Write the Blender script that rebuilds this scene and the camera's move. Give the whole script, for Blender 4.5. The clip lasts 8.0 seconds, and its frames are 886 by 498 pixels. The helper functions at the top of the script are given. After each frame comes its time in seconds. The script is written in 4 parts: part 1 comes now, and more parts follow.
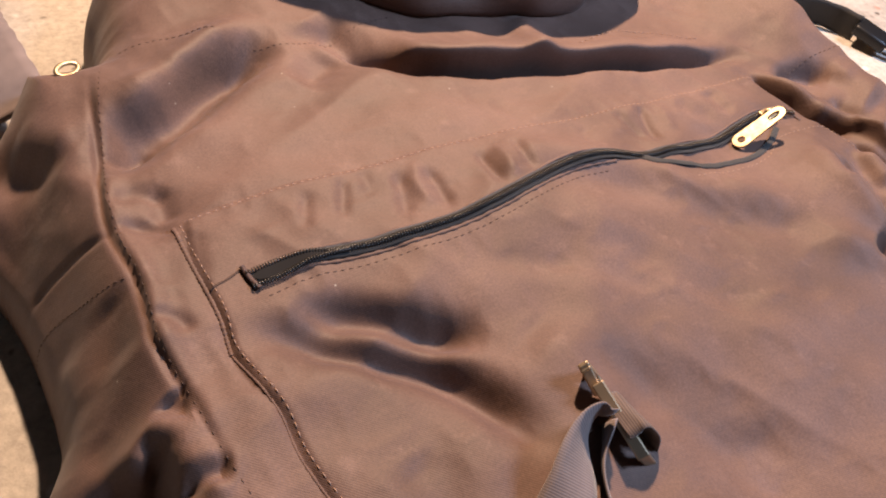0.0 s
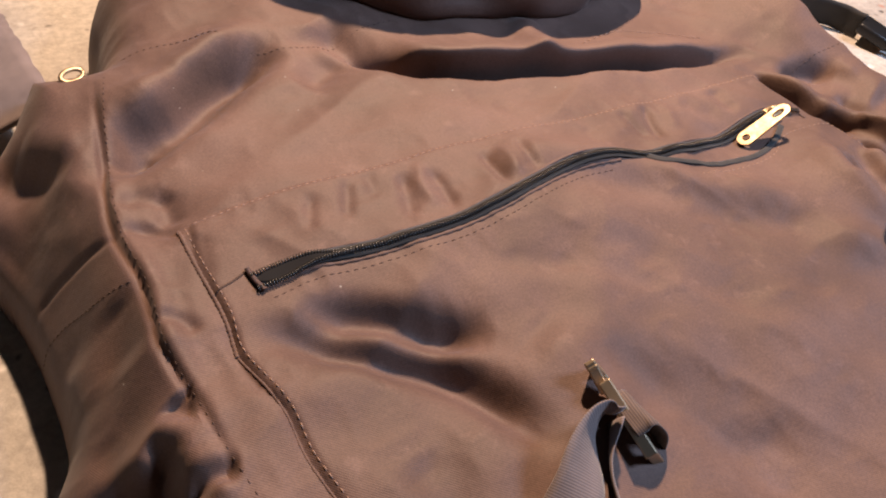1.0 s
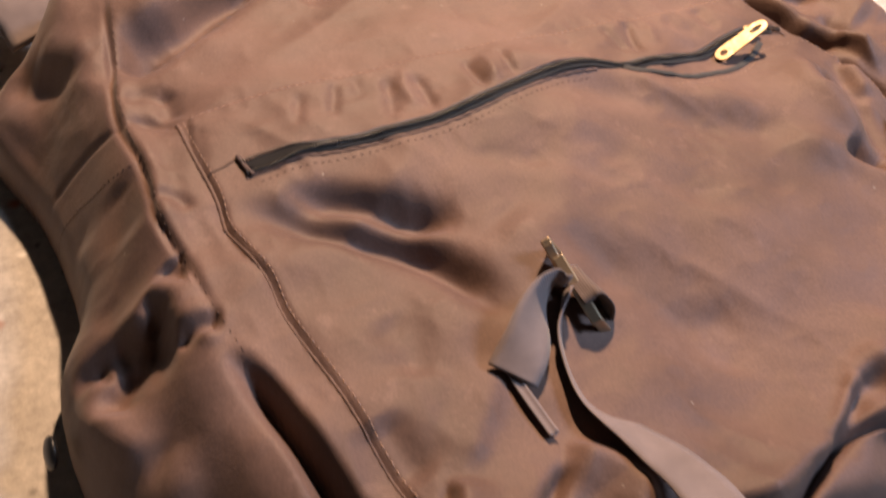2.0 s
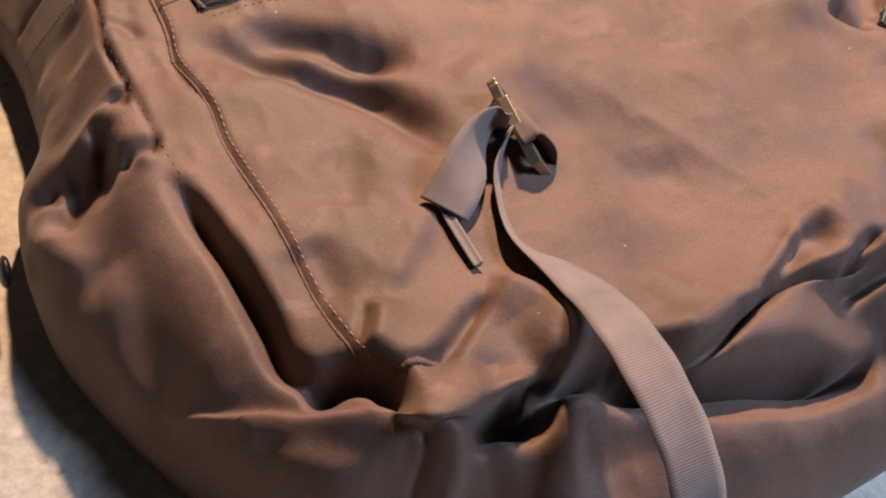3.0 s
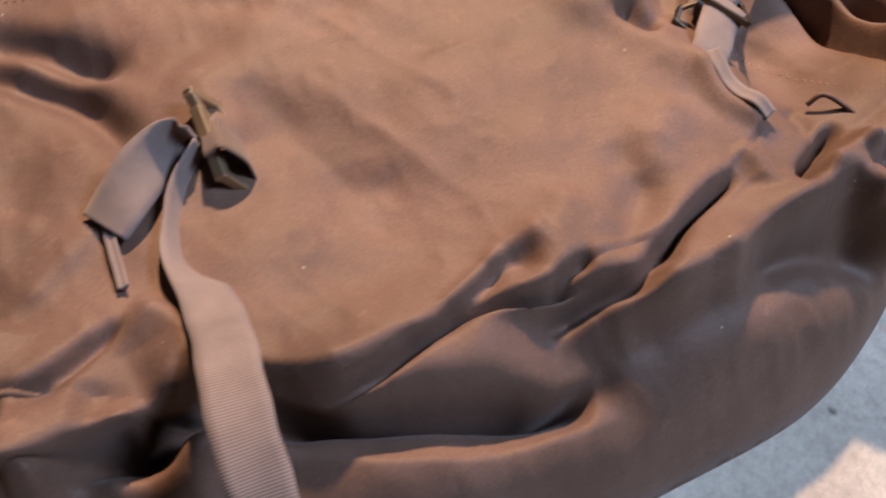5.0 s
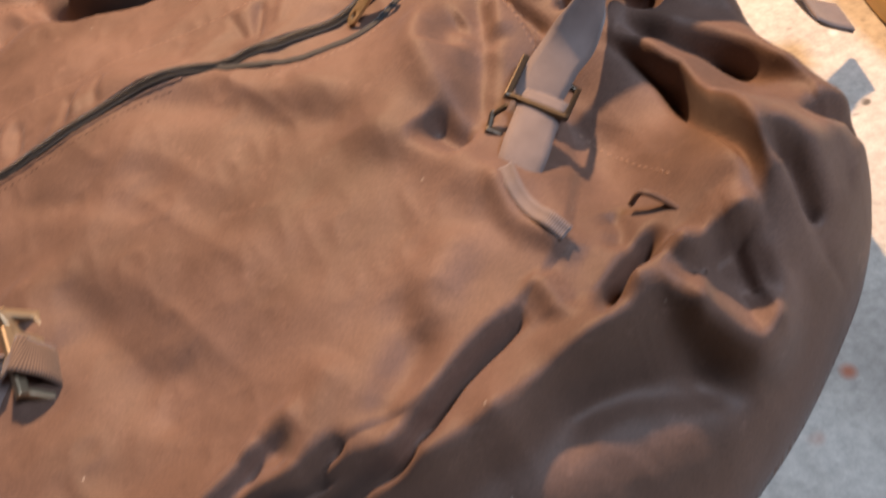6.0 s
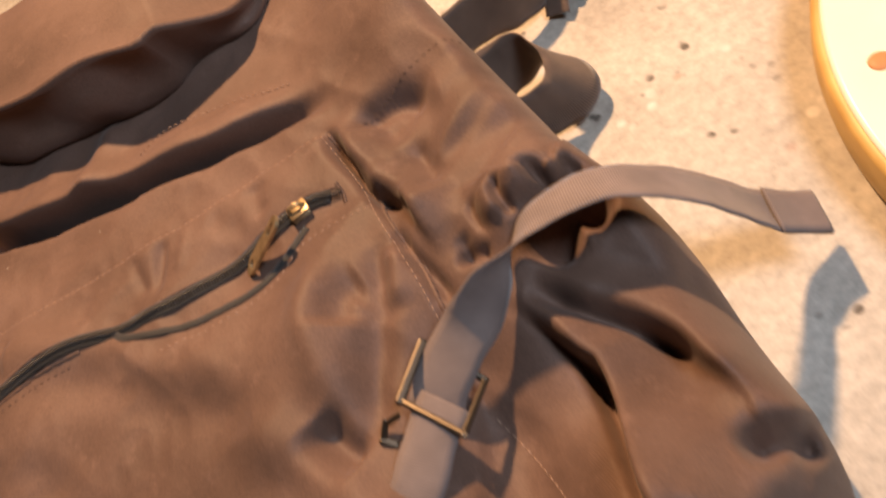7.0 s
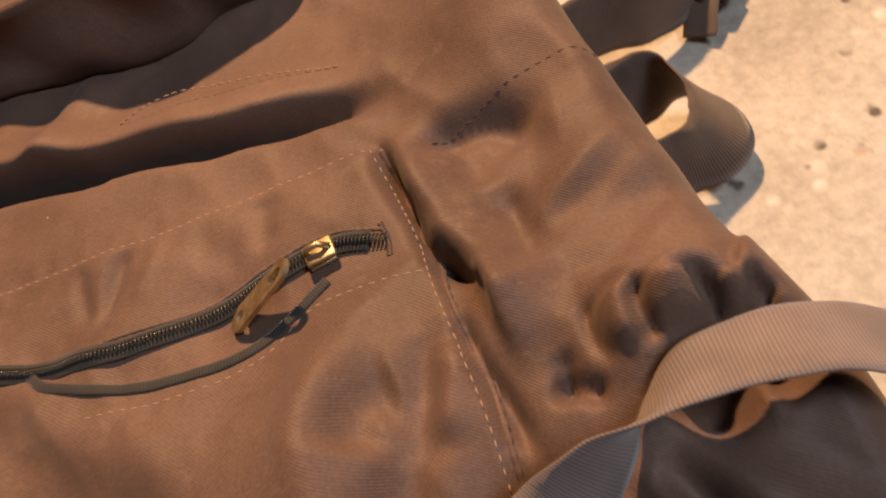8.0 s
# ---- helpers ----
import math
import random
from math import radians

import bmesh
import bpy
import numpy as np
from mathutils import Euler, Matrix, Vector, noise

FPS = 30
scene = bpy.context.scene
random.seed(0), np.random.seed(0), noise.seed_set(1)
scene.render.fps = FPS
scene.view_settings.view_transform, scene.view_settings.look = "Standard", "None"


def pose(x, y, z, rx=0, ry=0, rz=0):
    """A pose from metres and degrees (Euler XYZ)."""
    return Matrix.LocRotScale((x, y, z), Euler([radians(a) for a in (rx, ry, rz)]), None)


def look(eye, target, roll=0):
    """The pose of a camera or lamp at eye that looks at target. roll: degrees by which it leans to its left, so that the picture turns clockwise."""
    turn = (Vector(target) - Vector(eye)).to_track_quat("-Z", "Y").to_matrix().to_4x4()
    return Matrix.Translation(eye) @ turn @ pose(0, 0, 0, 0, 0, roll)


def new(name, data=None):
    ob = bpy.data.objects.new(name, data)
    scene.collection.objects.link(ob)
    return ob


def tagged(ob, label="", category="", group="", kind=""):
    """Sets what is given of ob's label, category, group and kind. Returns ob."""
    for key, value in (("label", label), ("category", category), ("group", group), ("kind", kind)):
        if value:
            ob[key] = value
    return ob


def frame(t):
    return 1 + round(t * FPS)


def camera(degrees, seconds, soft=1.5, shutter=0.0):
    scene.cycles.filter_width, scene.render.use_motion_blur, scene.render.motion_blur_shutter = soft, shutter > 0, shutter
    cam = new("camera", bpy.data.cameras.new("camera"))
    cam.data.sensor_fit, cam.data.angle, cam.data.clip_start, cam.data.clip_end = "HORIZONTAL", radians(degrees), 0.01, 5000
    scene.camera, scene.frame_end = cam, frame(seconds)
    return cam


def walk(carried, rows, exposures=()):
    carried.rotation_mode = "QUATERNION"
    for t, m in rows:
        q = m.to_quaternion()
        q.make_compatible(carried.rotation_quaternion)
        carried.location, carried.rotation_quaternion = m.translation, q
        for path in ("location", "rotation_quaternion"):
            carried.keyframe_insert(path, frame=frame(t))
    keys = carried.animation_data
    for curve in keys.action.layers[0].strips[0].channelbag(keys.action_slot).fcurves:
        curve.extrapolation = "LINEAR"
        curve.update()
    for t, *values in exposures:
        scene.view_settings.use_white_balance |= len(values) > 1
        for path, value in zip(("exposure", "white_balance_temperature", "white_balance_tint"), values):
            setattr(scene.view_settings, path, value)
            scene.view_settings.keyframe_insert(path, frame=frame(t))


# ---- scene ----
cam = camera(58.5, 8.0, soft=2.0, shutter=0.4)
PATH = [
    (0, (0.009, 0.005, 0.356), (0.901, 1.062, -1.088), 12.9),
    (0.5, (0.009, 0.003, 0.355), (0.899, 1.071, -1.082), 12.2),
    (1, (0.009, 0.003, 0.354), (0.892, 1.079, -1.082), 11.7),
    (1.5, (0.009, -0.012, 0.354), (0.863, 1.065, -1.098), 10.6),
    (2, (0.01, -0.05, 0.356), (0.796, 1.003, -1.151), 10.5),
    (2.2, (0.012, -0.068, 0.351), (0.76, 0.954, -1.197), 10.4),
    (3.3, (0.043, -0.093, 0.343), (0.666, 0.805, -1.332), 13.3),
    (3.5, (0.049, -0.097, 0.342), (0.662, 0.795, -1.34), 15.2),
    (4, (0.079, -0.103, 0.339), (0.682, 0.753, -1.365), 17.0),
    (4.3, (0.094, -0.108, 0.335), (0.748, 0.748, -1.351), 17.7),
    (4.5, (0.115, -0.111, 0.343), (0.738, 0.726, -1.363), 16.6),
    (4.7, (0.136, -0.117, 0.349), (0.737, 0.737, -1.357), 14.3),
    (5.8, (0.34, -0.155, 0.348), (0.404, 1.024, -1.267), -21.5),
    (6, (0.374, -0.14, 0.348), (0.367, 1.031, -1.273), -26.6),
    (6.5, (0.454, -0.116, 0.34), (0.285, 1.122, -1.222), -38.5),
    (6.6, (0.465, -0.105, 0.343), (0.269, 1.109, -1.233), -39.7),
    (7, (0.506, -0.04, 0.351), (0.274, 1.147, -1.242), -41.3),
    (7.5, (0.5, 0.027, 0.32), (0.249, 1.188, -1.289), -37.7),
    (7.8, (0.495, 0.055, 0.302), (0.201, 1.152, -1.344), -37.1),
    (8, (0.485, 0.059, 0.284), (0.235, 1.233, -1.316), -31.7),
]
walk(cam, [(t, look(eye, target, roll)) for t, eye, target, roll in PATH], [(0.0, 0.36, 5500, 12), (1.0, 0.17, 5450, 12), (2.0, 0.27, 5800, 13), (3.5, 0.52, 5850, 13), (4.5, 0.45, 5850, 13), (6.5, 0.06, 6900, 14), (8.0, -0.36, 7500, 14)])

# ---- light and room ----
world = bpy.data.worlds.new("world")
scene.world = world
world.use_nodes = True
world.node_tree.nodes["Background"].inputs[0].default_value = (1.0, 0.82, 0.64, 1)
world.node_tree.nodes["Background"].inputs[1].default_value = 0.011


def lamp(name, eye, target, watts, size, colour):
    data = bpy.data.lights.new(name, "AREA")
    data.shape, data.size, data.energy, data.color = "DISK", size, watts, colour
    ob = new(name, data)
    ob.matrix_world = look(eye, target)
    return ob


# a warm lamp hanging over the worktop, daylight from a window high on the right
lamp("warm_lamp", (0.56, 0.82, 0.98), (0.28, 0.12, 0.05), 29.5, 0.06, (1.0, 0.63, 0.355))
lamp("window_light", (1.22, -0.36, 1.38), (0.30, 0.05, 0.05), 22, 0.5, (0.66, 0.80, 1.0))


# ---- materials ----
def material(name, colour, rough=0.8, metal=0.0):
    m = bpy.data.materials.new(name)
    m.use_nodes = True
    b = m.node_tree.nodes["Principled BSDF"]
    b.inputs["Base Color"].default_value = (*colour, 1)
    b.inputs["Roughness"].default_value = rough
    b.inputs["Metallic"].default_value = metal
    b.inputs["Specular IOR Level"].default_value = 0.3
    return m


def node(m, kind, **inputs):
    n = m.node_tree.nodes.new(kind)
    for key, value in inputs.items():
        n.inputs[key.replace("_", " ")].default_value = value
    return n


def link(m, a, b):
    m.node_tree.links.new(a, b)


def noise_node(m, scale, detail=4.0, rough=0.55, vector=None):
    n = node(m, "ShaderNodeTexNoise", Scale=scale, Detail=detail, Roughness=rough)
    if vector is None:
        vector = node(m, "ShaderNodeTexCoord").outputs["Object"]
    link(m, vector, n.inputs["Vector"])
    return n


def ramp(m, source, stops):
    r = node(m, "ShaderNodeValToRGB")
    e = r.color_ramp.elements
    while len(e) < len(stops):
        e.new(0.5)
    for k, (at, colour) in enumerate(stops):
        e[k].position, e[k].color = at, (*colour, 1)
    link(m, source, r.inputs[0])
    return r


def mix(m, kind, factor, a, b):
    n = node(m, "ShaderNodeMix")
    n.data_type, n.blend_type = "RGBA", kind
    for sock, value in ((n.inputs[0], factor), (n.inputs[6], a), (n.inputs[7], b)):
        if isinstance(value, (int, float)):
            sock.default_value = value
        elif isinstance(value, tuple):
            sock.default_value = (*value, 1)
        else:
            link(m, value, sock)
    return n.outputs[2]


def bump(m, height, strength, distance, below=None):
    n = node(m, "ShaderNodeBump", Strength=strength, Distance=distance)
    link(m, height, n.inputs["Height"])
    if below is not None:
        link(m, below, n.inputs["Normal"])
    return n.outputs[0]


def waxed_cloth(name, dark, mid, light, rough=0.62):
    """Waxed cotton: cloudy wax, rubbed pale creases, a fine diagonal weave."""
    m = material(name, mid, rough)
    b = m.node_tree.nodes["Principled BSDF"]
    at = node(m, "ShaderNodeTexCoord").outputs["Object"]
    cloud = noise_node(m, 13.0, 5.0, 0.55, at)
    base = ramp(m, cloud.outputs[0], [(0.3, dark), (0.52, mid), (0.75, light)]).outputs[0]
    rub = noise_node(m, 55.0, 6.0, 0.7, at)
    rubbed = ramp(m, rub.outputs[0], [(0.58, (0, 0, 0)), (0.9, (1, 1, 1))]).outputs[0]
    base = mix(m, "MIX", rubbed, base, tuple(1.25 * c for c in light))
    fine = noise_node(m, 900.0, 2.0, 0.6, at)
    base = mix(m, "OVERLAY", 0.35, base, fine.outputs[0])
    lint = node(m, "ShaderNodeTexVoronoi", Scale=95.0)
    link(m, at, lint.inputs["Vector"])
    speck = ramp(m, lint.outputs["Distance"], [(0.035, (1, 1, 1)), (0.055, (0, 0, 0))]).outputs[0]
    gate = ramp(m, noise_node(m, 31.0, 1.0, 0.5, at).outputs[0], [(0.62, (0, 0, 0)), (0.68, (1, 1, 1))]).outputs[0]
    speck = mix(m, "MULTIPLY", 1.0, speck, gate)
    base = mix(m, "MIX", speck, base, (0.34, 0.29, 0.24))
    link(m, base, b.inputs["Base Color"])
    r = node(m, "ShaderNodeMapRange", To_Min=rough - 0.12, To_Max=rough + 0.14)
    link(m, cloud.outputs[0], r.inputs[0])
    link(m, r.outputs[0], b.inputs["Roughness"])
    b.inputs["Specular IOR Level"].default_value = 0.32
    b.inputs["Sheen Weight"].default_value = 0.08
    b.inputs["Sheen Roughness"].default_value = 0.5
    weave = node(m, "ShaderNodeTexWave", Scale=480.0, Distortion=1.2, Detail=1.0)
    weave.bands_direction = "DIAGONAL"
    link(m, at, weave.inputs["Vector"])
    n1 = bump(m, weave.outputs[0], 0.2, 0.0003)
    crumple = noise_node(m, 70.0, 5.0, 0.6, at)
    n2 = bump(m, crumple.outputs[0], 0.22, 0.002, n1)
    link(m, n2, b.inputs["Normal"])
    return m


def webbing(name, dark, light):
    """Ribbed grosgrain tape; UV in metres, v along the tape."""
    m = material(name, dark, 0.75)
    b = m.node_tree.nodes["Principled BSDF"]
    uv = node(m, "ShaderNodeUVMap")
    uv.uv_map = "tape"
    wave = node(m, "ShaderNodeTexWave", Scale=300.0, Distortion=0.6, Detail=1.0)
    wave.bands_direction = "Y"
    link(m, uv.outputs[0], wave.inputs["Vector"])
    n = noise_node(m, 60.0, 4.0)
    col = ramp(m, wave.outputs[0], [(0.1, dark), (0.7, light)]).outputs[0]
    col = mix(m, "OVERLAY", 0.4, col, n.outputs[0])
    link(m, col, b.inputs["Base Color"])
    link(m, bump(m, wave.outputs[0], 0.2, 0.0003), b.inputs["Normal"])
    b.inputs["Sheen Weight"].default_value = 0.2
    return m


CLOTH = waxed_cloth("waxed_cotton", (0.084, 0.047, 0.033), (0.122, 0.070, 0.051), (0.165, 0.100, 0.077))
TAPE = webbing("grosgrain_tape", (0.135, 0.102, 0.092), (0.205, 0.160, 0.147))
TAPE_DARK = webbing("dark_tape", (0.07, 0.046, 0.036), (0.135, 0.092, 0.070))
ZIP = webbing("zip_tape", (0.016, 0.015, 0.015), (0.036, 0.034, 0.032))
COIL = material("zip_coil", (0.035, 0.032, 0.030), 0.25)
THREAD = material("thread", (0.33, 0.215, 0.155), 0.7)
THREAD_DARK = material("dark_thread", (0.075, 0.045, 0.033), 0.7)
BRASS = material("antique_brass", (0.62, 0.43, 0.22), 0.42, 0.85)
BRONZE = material("dark_bronze", (0.42, 0.33, 0.22), 0.45, 0.9)
# the buckles' metal again, with shade put into its colour for the right one
BRONZE_SHADED = material("bronze_shaded", (0.10, 0.08, 0.06), 0.4, 0.9)
PLASTIC = material("black_plastic", (0.012, 0.012, 0.013), 0.35)
bb = BRASS.node_tree.nodes["Principled BSDF"]
tarnish = noise_node(BRASS, 260.0, 5.0)
link(BRASS, ramp(BRASS, tarnish.outputs[0], [(0.35, (0.36, 0.26, 0.14)), (0.65, (0.62, 0.47, 0.28))]).outputs[0], bb.inputs["Base Color"])
link(BRASS, bump(BRASS, tarnish.outputs[0], 0.15, 0.0004), bb.inputs["Normal"])


def concrete():
    m = material("worn_concrete", (0.4, 0.36, 0.31), 0.55)
    b = m.node_tree.nodes["Principled BSDF"]
    at = node(m, "ShaderNodeTexCoord").outputs["Object"]
    big = noise_node(m, 9.0, 6.0, 0.6, at)
    base = ramp(m, big.outputs[0], [(0.3, (0.30, 0.265, 0.225)), (0.5, (0.43, 0.39, 0.335)), (0.72, (0.54, 0.50, 0.44))]).outputs[0]
    grit = noise_node(m, 170.0, 5.0, 0.7, at)
    base = mix(m, "OVERLAY", 0.55, base, grit.outputs[0])
    for scale, cut, colour in ((85.0, 0.16, (0.11, 0.095, 0.08)), (60.0, 0.14, (0.66, 0.62, 0.56)), (38.0, 0.07, (0.36, 0.12, 0.06))):
        v = node(m, "ShaderNodeTexVoronoi", Scale=scale)
        link(m, at, v.inputs["Vector"])
        spot = ramp(m, v.outputs["Distance"], [(cut, (1, 1, 1)), (cut + 0.12, (0, 0, 0))]).outputs[0]
        gate = ramp(m, noise_node(m, scale * 0.55, 2.0, 0.5, at).outputs[0], [(0.55, (0, 0, 0)), (0.66, (1, 1, 1))]).outputs[0]
        base = mix(m, "MIX", mix(m, "MULTIPLY", 1.0, spot, gate), base, colour)
    link(m, base, b.inputs["Base Color"])
    link(m, bump(m, grit.outputs[0], 0.35, 0.0015), b.inputs["Normal"])
    return m


CONCRETE = concrete()


# ---- mesh tools ----
def empty(name, label, category, group=""):
    return tagged(new(name), label, category, group)


def part(name, bm, mat, parent=None, label="", smooth=True):
    me = bpy.data.meshes.new(name)
    bm.normal_update()
    bm.to_mesh(me)
    bm.free()
    me.materials.append(mat)
    if smooth:
        me.polygons.foreach_set("use_smooth", [True] * len(me.polygons))
    ob = new(name, me)
    ob.parent = parent
    return tagged(ob, label)


def curve(pts, n):
    """Catmull-Rom through pts, n points."""
    p = np.array(pts, float)
    q = np.vstack([2 * p[0] - p[1], p, 2 * p[-1] - p[-2]])
    seg = np.linalg.norm(np.diff(p, axis=0)[:, : min(3, p.shape[1])], axis=1)
    at = np.concatenate([[0], np.cumsum(seg)]) / seg.sum()
    out = []
    for u in np.linspace(0, 1, n):
        k = min(np.searchsorted(at, u, side="right") - 1, len(p) - 2)
        f = (u - at[k]) / (at[k + 1] - at[k])
        a, b, c, d = q[k], q[k + 1], q[k + 2], q[k + 3]
        out.append(0.5 * (2 * b + (c - a) * f + (2 * a - 5 * b + 4 * c - d) * f * f + (3 * b - a - 3 * c + d) * f ** 3))
    return np.array(out)


def box(bm, centre, size, turn=None, bevel=0.0):
    got = bmesh.ops.create_cube(bm, size=1.0)["verts"]
    m = Matrix.Translation(centre) @ (turn or Matrix()) @ Matrix.Diagonal((*size, 1))
    bmesh.ops.transform(bm, matrix=m, verts=got)
    if bevel:
        edges = list({e for v in got for e in v.link_edges})
        bmesh.ops.bevel(bm, geom=edges, offset=bevel, segments=2, affect="EDGES", profile=0.5)


def tube(bm, pts, radius, sides=8, squash=1.0):
    """A closed tube along 3D points; radius may be a list."""
    p = [Vector(v) for v in pts]
    rings = []
    for k, c in enumerate(p):
        d = (p[min(k + 1, len(p) - 1)] - p[max(k - 1, 0)]).normalized()
        side = d.cross(Vector((0, 0, 1)))
        side = side.normalized() if side.length > 1e-4 else Vector((1, 0, 0))
        up = side.cross(d).normalized()
        r = radius[k] if isinstance(radius, (list, tuple)) else radius
        rings.append([bm.verts.new(c + r * (math.cos(a) * side + squash * math.sin(a) * up)) for a in (2 * math.pi * i / sides for i in range(sides))])
    for a, b in zip(rings, rings[1:]):
        for i in range(sides):
            bm.faces.new((a[i], a[(i + 1) % sides], b[(i + 1) % sides], b[i]))
    bm.faces.new(rings[0][::-1])
    bm.faces.new(rings[-1])


def ribbon(name, pts, width, thick, mat, parent, label="", n=60, across=6, curl=0.0):
    """A tape with thickness: rows of x, y, z and the direction of its width."""
    c = curve(pts, n)
    bm = bmesh.new()
    uv = bm.loops.layers.uv.new("tape")
    run, tops, lows, where = 0.0, [], [], {}
    for k in range(n):
        here = Vector(c[k][:3])
        run += (here - Vector(c[max(k - 1, 0)][:3])).length
        d = (Vector(c[min(k + 1, n - 1)][:3]) - Vector(c[max(k - 1, 0)][:3])).normalized()
        side = Vector(c[k][3:6])
        side = (side - side.dot(d) * d).normalized()
        up = side.cross(d)
        wide = width * (1 + 0.02 * math.sin(run * 300) + 0.015 * math.sin(run * 97 + 2))
        a, b = [], []
        for i in range(across + 1):
            u = i / across - 0.5
            bow = curl * (0.25 - u * u) * 4
            edge = thick * (0.5 if i in (0, across) else 1.0)
            v = bm.verts.new(here + u * wide * side + up * (bow + edge / 2))
            w = bm.verts.new(here + u * wide * side + up * (bow - edge / 2))
            where[v] = where[w] = (u * width, run)
            a.append(v), b.append(w)
        tops.append(a), lows.append(b)
    faces = []
    for k in range(n - 1):
        for i in range(across):
            faces.append((tops[k][i], tops[k][i + 1], tops[k + 1][i + 1], tops[k + 1][i]))
            faces.append((lows[k][i], lows[k + 1][i], lows[k + 1][i + 1], lows[k][i + 1]))
        faces.append((tops[k][0], tops[k + 1][0], lows[k + 1][0], lows[k][0]))
        faces.append((tops[k][-1], lows[k][-1], lows[k + 1][-1], tops[k + 1][-1]))
    for k in (0, n - 1):
        for i in range(across):
            faces.append((tops[k][i], lows[k][i], lows[k][i + 1], tops[k][i + 1]))
    for f in faces:
        face = bm.faces.new(f)
        for loop in face.loops:
            loop[uv].uv = where[loop.vert]
    bmesh.ops.recalc_face_normals(bm, faces=bm.faces)
    return part(name, bm, mat, parent, label)


# ---- the shape of the backpack's upper side ----
FOLDS, SWELLS = [], []


def fold(pts, width, height, shift=None):
    """A ridge (height above 0) or crease (below 0) of the cloth along a line; shift leans it over."""
    FOLDS.append((curve(pts, 5 * len(pts)), width, height, shift))


def lip(pts, height, gentle, steep, lean):
    """A fold that rises gently on the line's left and drops steeply on its right, leaning over the drop."""
    line = curve(pts, 5 * len(pts))
    d = line[-1] - line[0]
    d = d / np.hypot(*d)
    FOLDS.append((line, (gentle, steep), height, (lean * d[1], -lean * d[0])))


def swell(x, y, rx, ry, height):
    SWELLS.append((x, y, rx, ry, height))


def line_distance(line, x, y):
    """Distance to a line, the share of its length at the nearest point, and which side (1: left)."""
    best, at, left = np.full(x.shape, 9.0), np.zeros(x.shape), np.zeros(x.shape)
    seg = np.linalg.norm(np.diff(line, axis=0), axis=1)
    start = np.concatenate([[0], np.cumsum(seg)])
    for k in range(len(line) - 1):
        (ax, ay), (bx, by) = line[k], line[k + 1]
        ll = seg[k] ** 2 + 1e-12
        f = np.clip(((x - ax) * (bx - ax) + (y - ay) * (by - ay)) / ll, 0, 1)
        d = np.hypot(x - ax - f * (bx - ax), y - ay - f * (by - ay))
        nearer = d < best
        best[nearer], at[nearer] = d[nearer], (start[k] + f * seg[k])[nearer] / start[-1]
        left[nearer] = np.sign((bx - ax) * (y - ay) - (by - ay) * (x - ax))[nearer]
    return best, at, left


def inside(poly, x, y):
    """Distance from a closed outline, positive inside."""
    ring = np.vstack([poly, poly[:1]])
    d, _, _ = line_distance(ring, x, y)
    hit = np.zeros(x.shape, bool)
    for (ax, ay), (bx, by) in zip(ring[:-1], ring[1:]):
        if ay != by:
            hit ^= ((ay > y) != (by > y)) & (x < (bx - ax) * (y - ay) / (by - ay) + ax)
    return np.where(hit, d, -d)


def closed(pts, n):
    return curve(list(pts) + [pts[0]], n)[:-1]


OUTLINE = closed([(0.055, -0.035), (0.11, -0.078), (0.19, -0.092), (0.268, -0.092), (0.328, -0.09), (0.404, -0.084), (0.454, -0.066),
                  (0.503, -0.036), (0.542, -0.004), (0.555, 0.025), (0.556, 0.075), (0.558, 0.115), (0.555, 0.145), (0.545, 0.175),
                  (0.537, 0.235), (0.528, 0.30), (0.524, 0.36), (0.52, 0.44), (0.49, 0.53), (0.3, 0.55), (0.14, 0.56), (0.085, 0.52), (0.070, 0.46), (0.058, 0.428), (0.040, 0.452),
                  (0.015, 0.425), (-0.022, 0.37), (-0.008, 0.30), (-0.004, 0.257), (-0.006, 0.21), (-0.022, 0.178), (-0.023, 0.13), (-0.014, 0.088), (0.017, 0.02)], 240)
POCKET = np.array([(0.072, 0.264), (0.122, 0.266), (0.217, 0.265), (0.29, 0.26), (0.38, 0.258), (0.443, 0.255), (0.451, 0.213), (0.453, 0.186), (0.457, 0.148), (0.455, 0.11), (0.44, 0.06),
                   (0.418, 0.022), (0.385, 0.004), (0.335, -0.012), (0.27, -0.012), (0.2, -0.013), (0.15, -0.003), (0.109, 0.006), (0.086, 0.012), (0.081, 0.04), (0.077, 0.09), (0.072, 0.13), (0.072, 0.154), (0.066, 0.186), (0.068, 0.207), (0.067, 0.237)])
ZIP_LINE = [(0.086, 0.216), (0.112, 0.218), (0.141, 0.214), (0.185, 0.211), (0.22, 0.214), (0.258, 0.221), (0.29, 0.219), (0.312, 0.214), (0.337, 0.211), (0.365, 0.213), (0.396, 0.217), (0.420, 0.219), (0.438, 0.213)]
ZIP_LOWER = [(0.308, 0.214), (0.318, 0.205), (0.345, 0.196), (0.378, 0.193), (0.40, 0.198), (0.418, 0.208)]

swell(0.24, 0.21, 0.06, 0.05, 0.007)
swell(0.41, 0.15, 0.03, 0.04, 0.010)
swell(0.24, 0.045, 0.05, 0.05, -0.012)
swell(0.14, 0.16, 0.03, 0.03, -0.006)
swell(0.38, 0.205, 0.025, 0.02, -0.007)
swell(0.10, 0.0, 0.03, 0.03, 0.012)
swell(0.495, 0.015, 0.03, 0.03, 0.022)
swell(0.51, 0.155, 0.035, 0.03, 0.016)
swell(0.336, -0.03, 0.03, 0.02, 0.008)
swell(0.45, 0.06, 0.02, 0.035, -0.012)
swell(0.505, 0.075, 0.04, 0.035, -0.016)
swell(0.452, 0.095, 0.022, 0.035, -0.014)
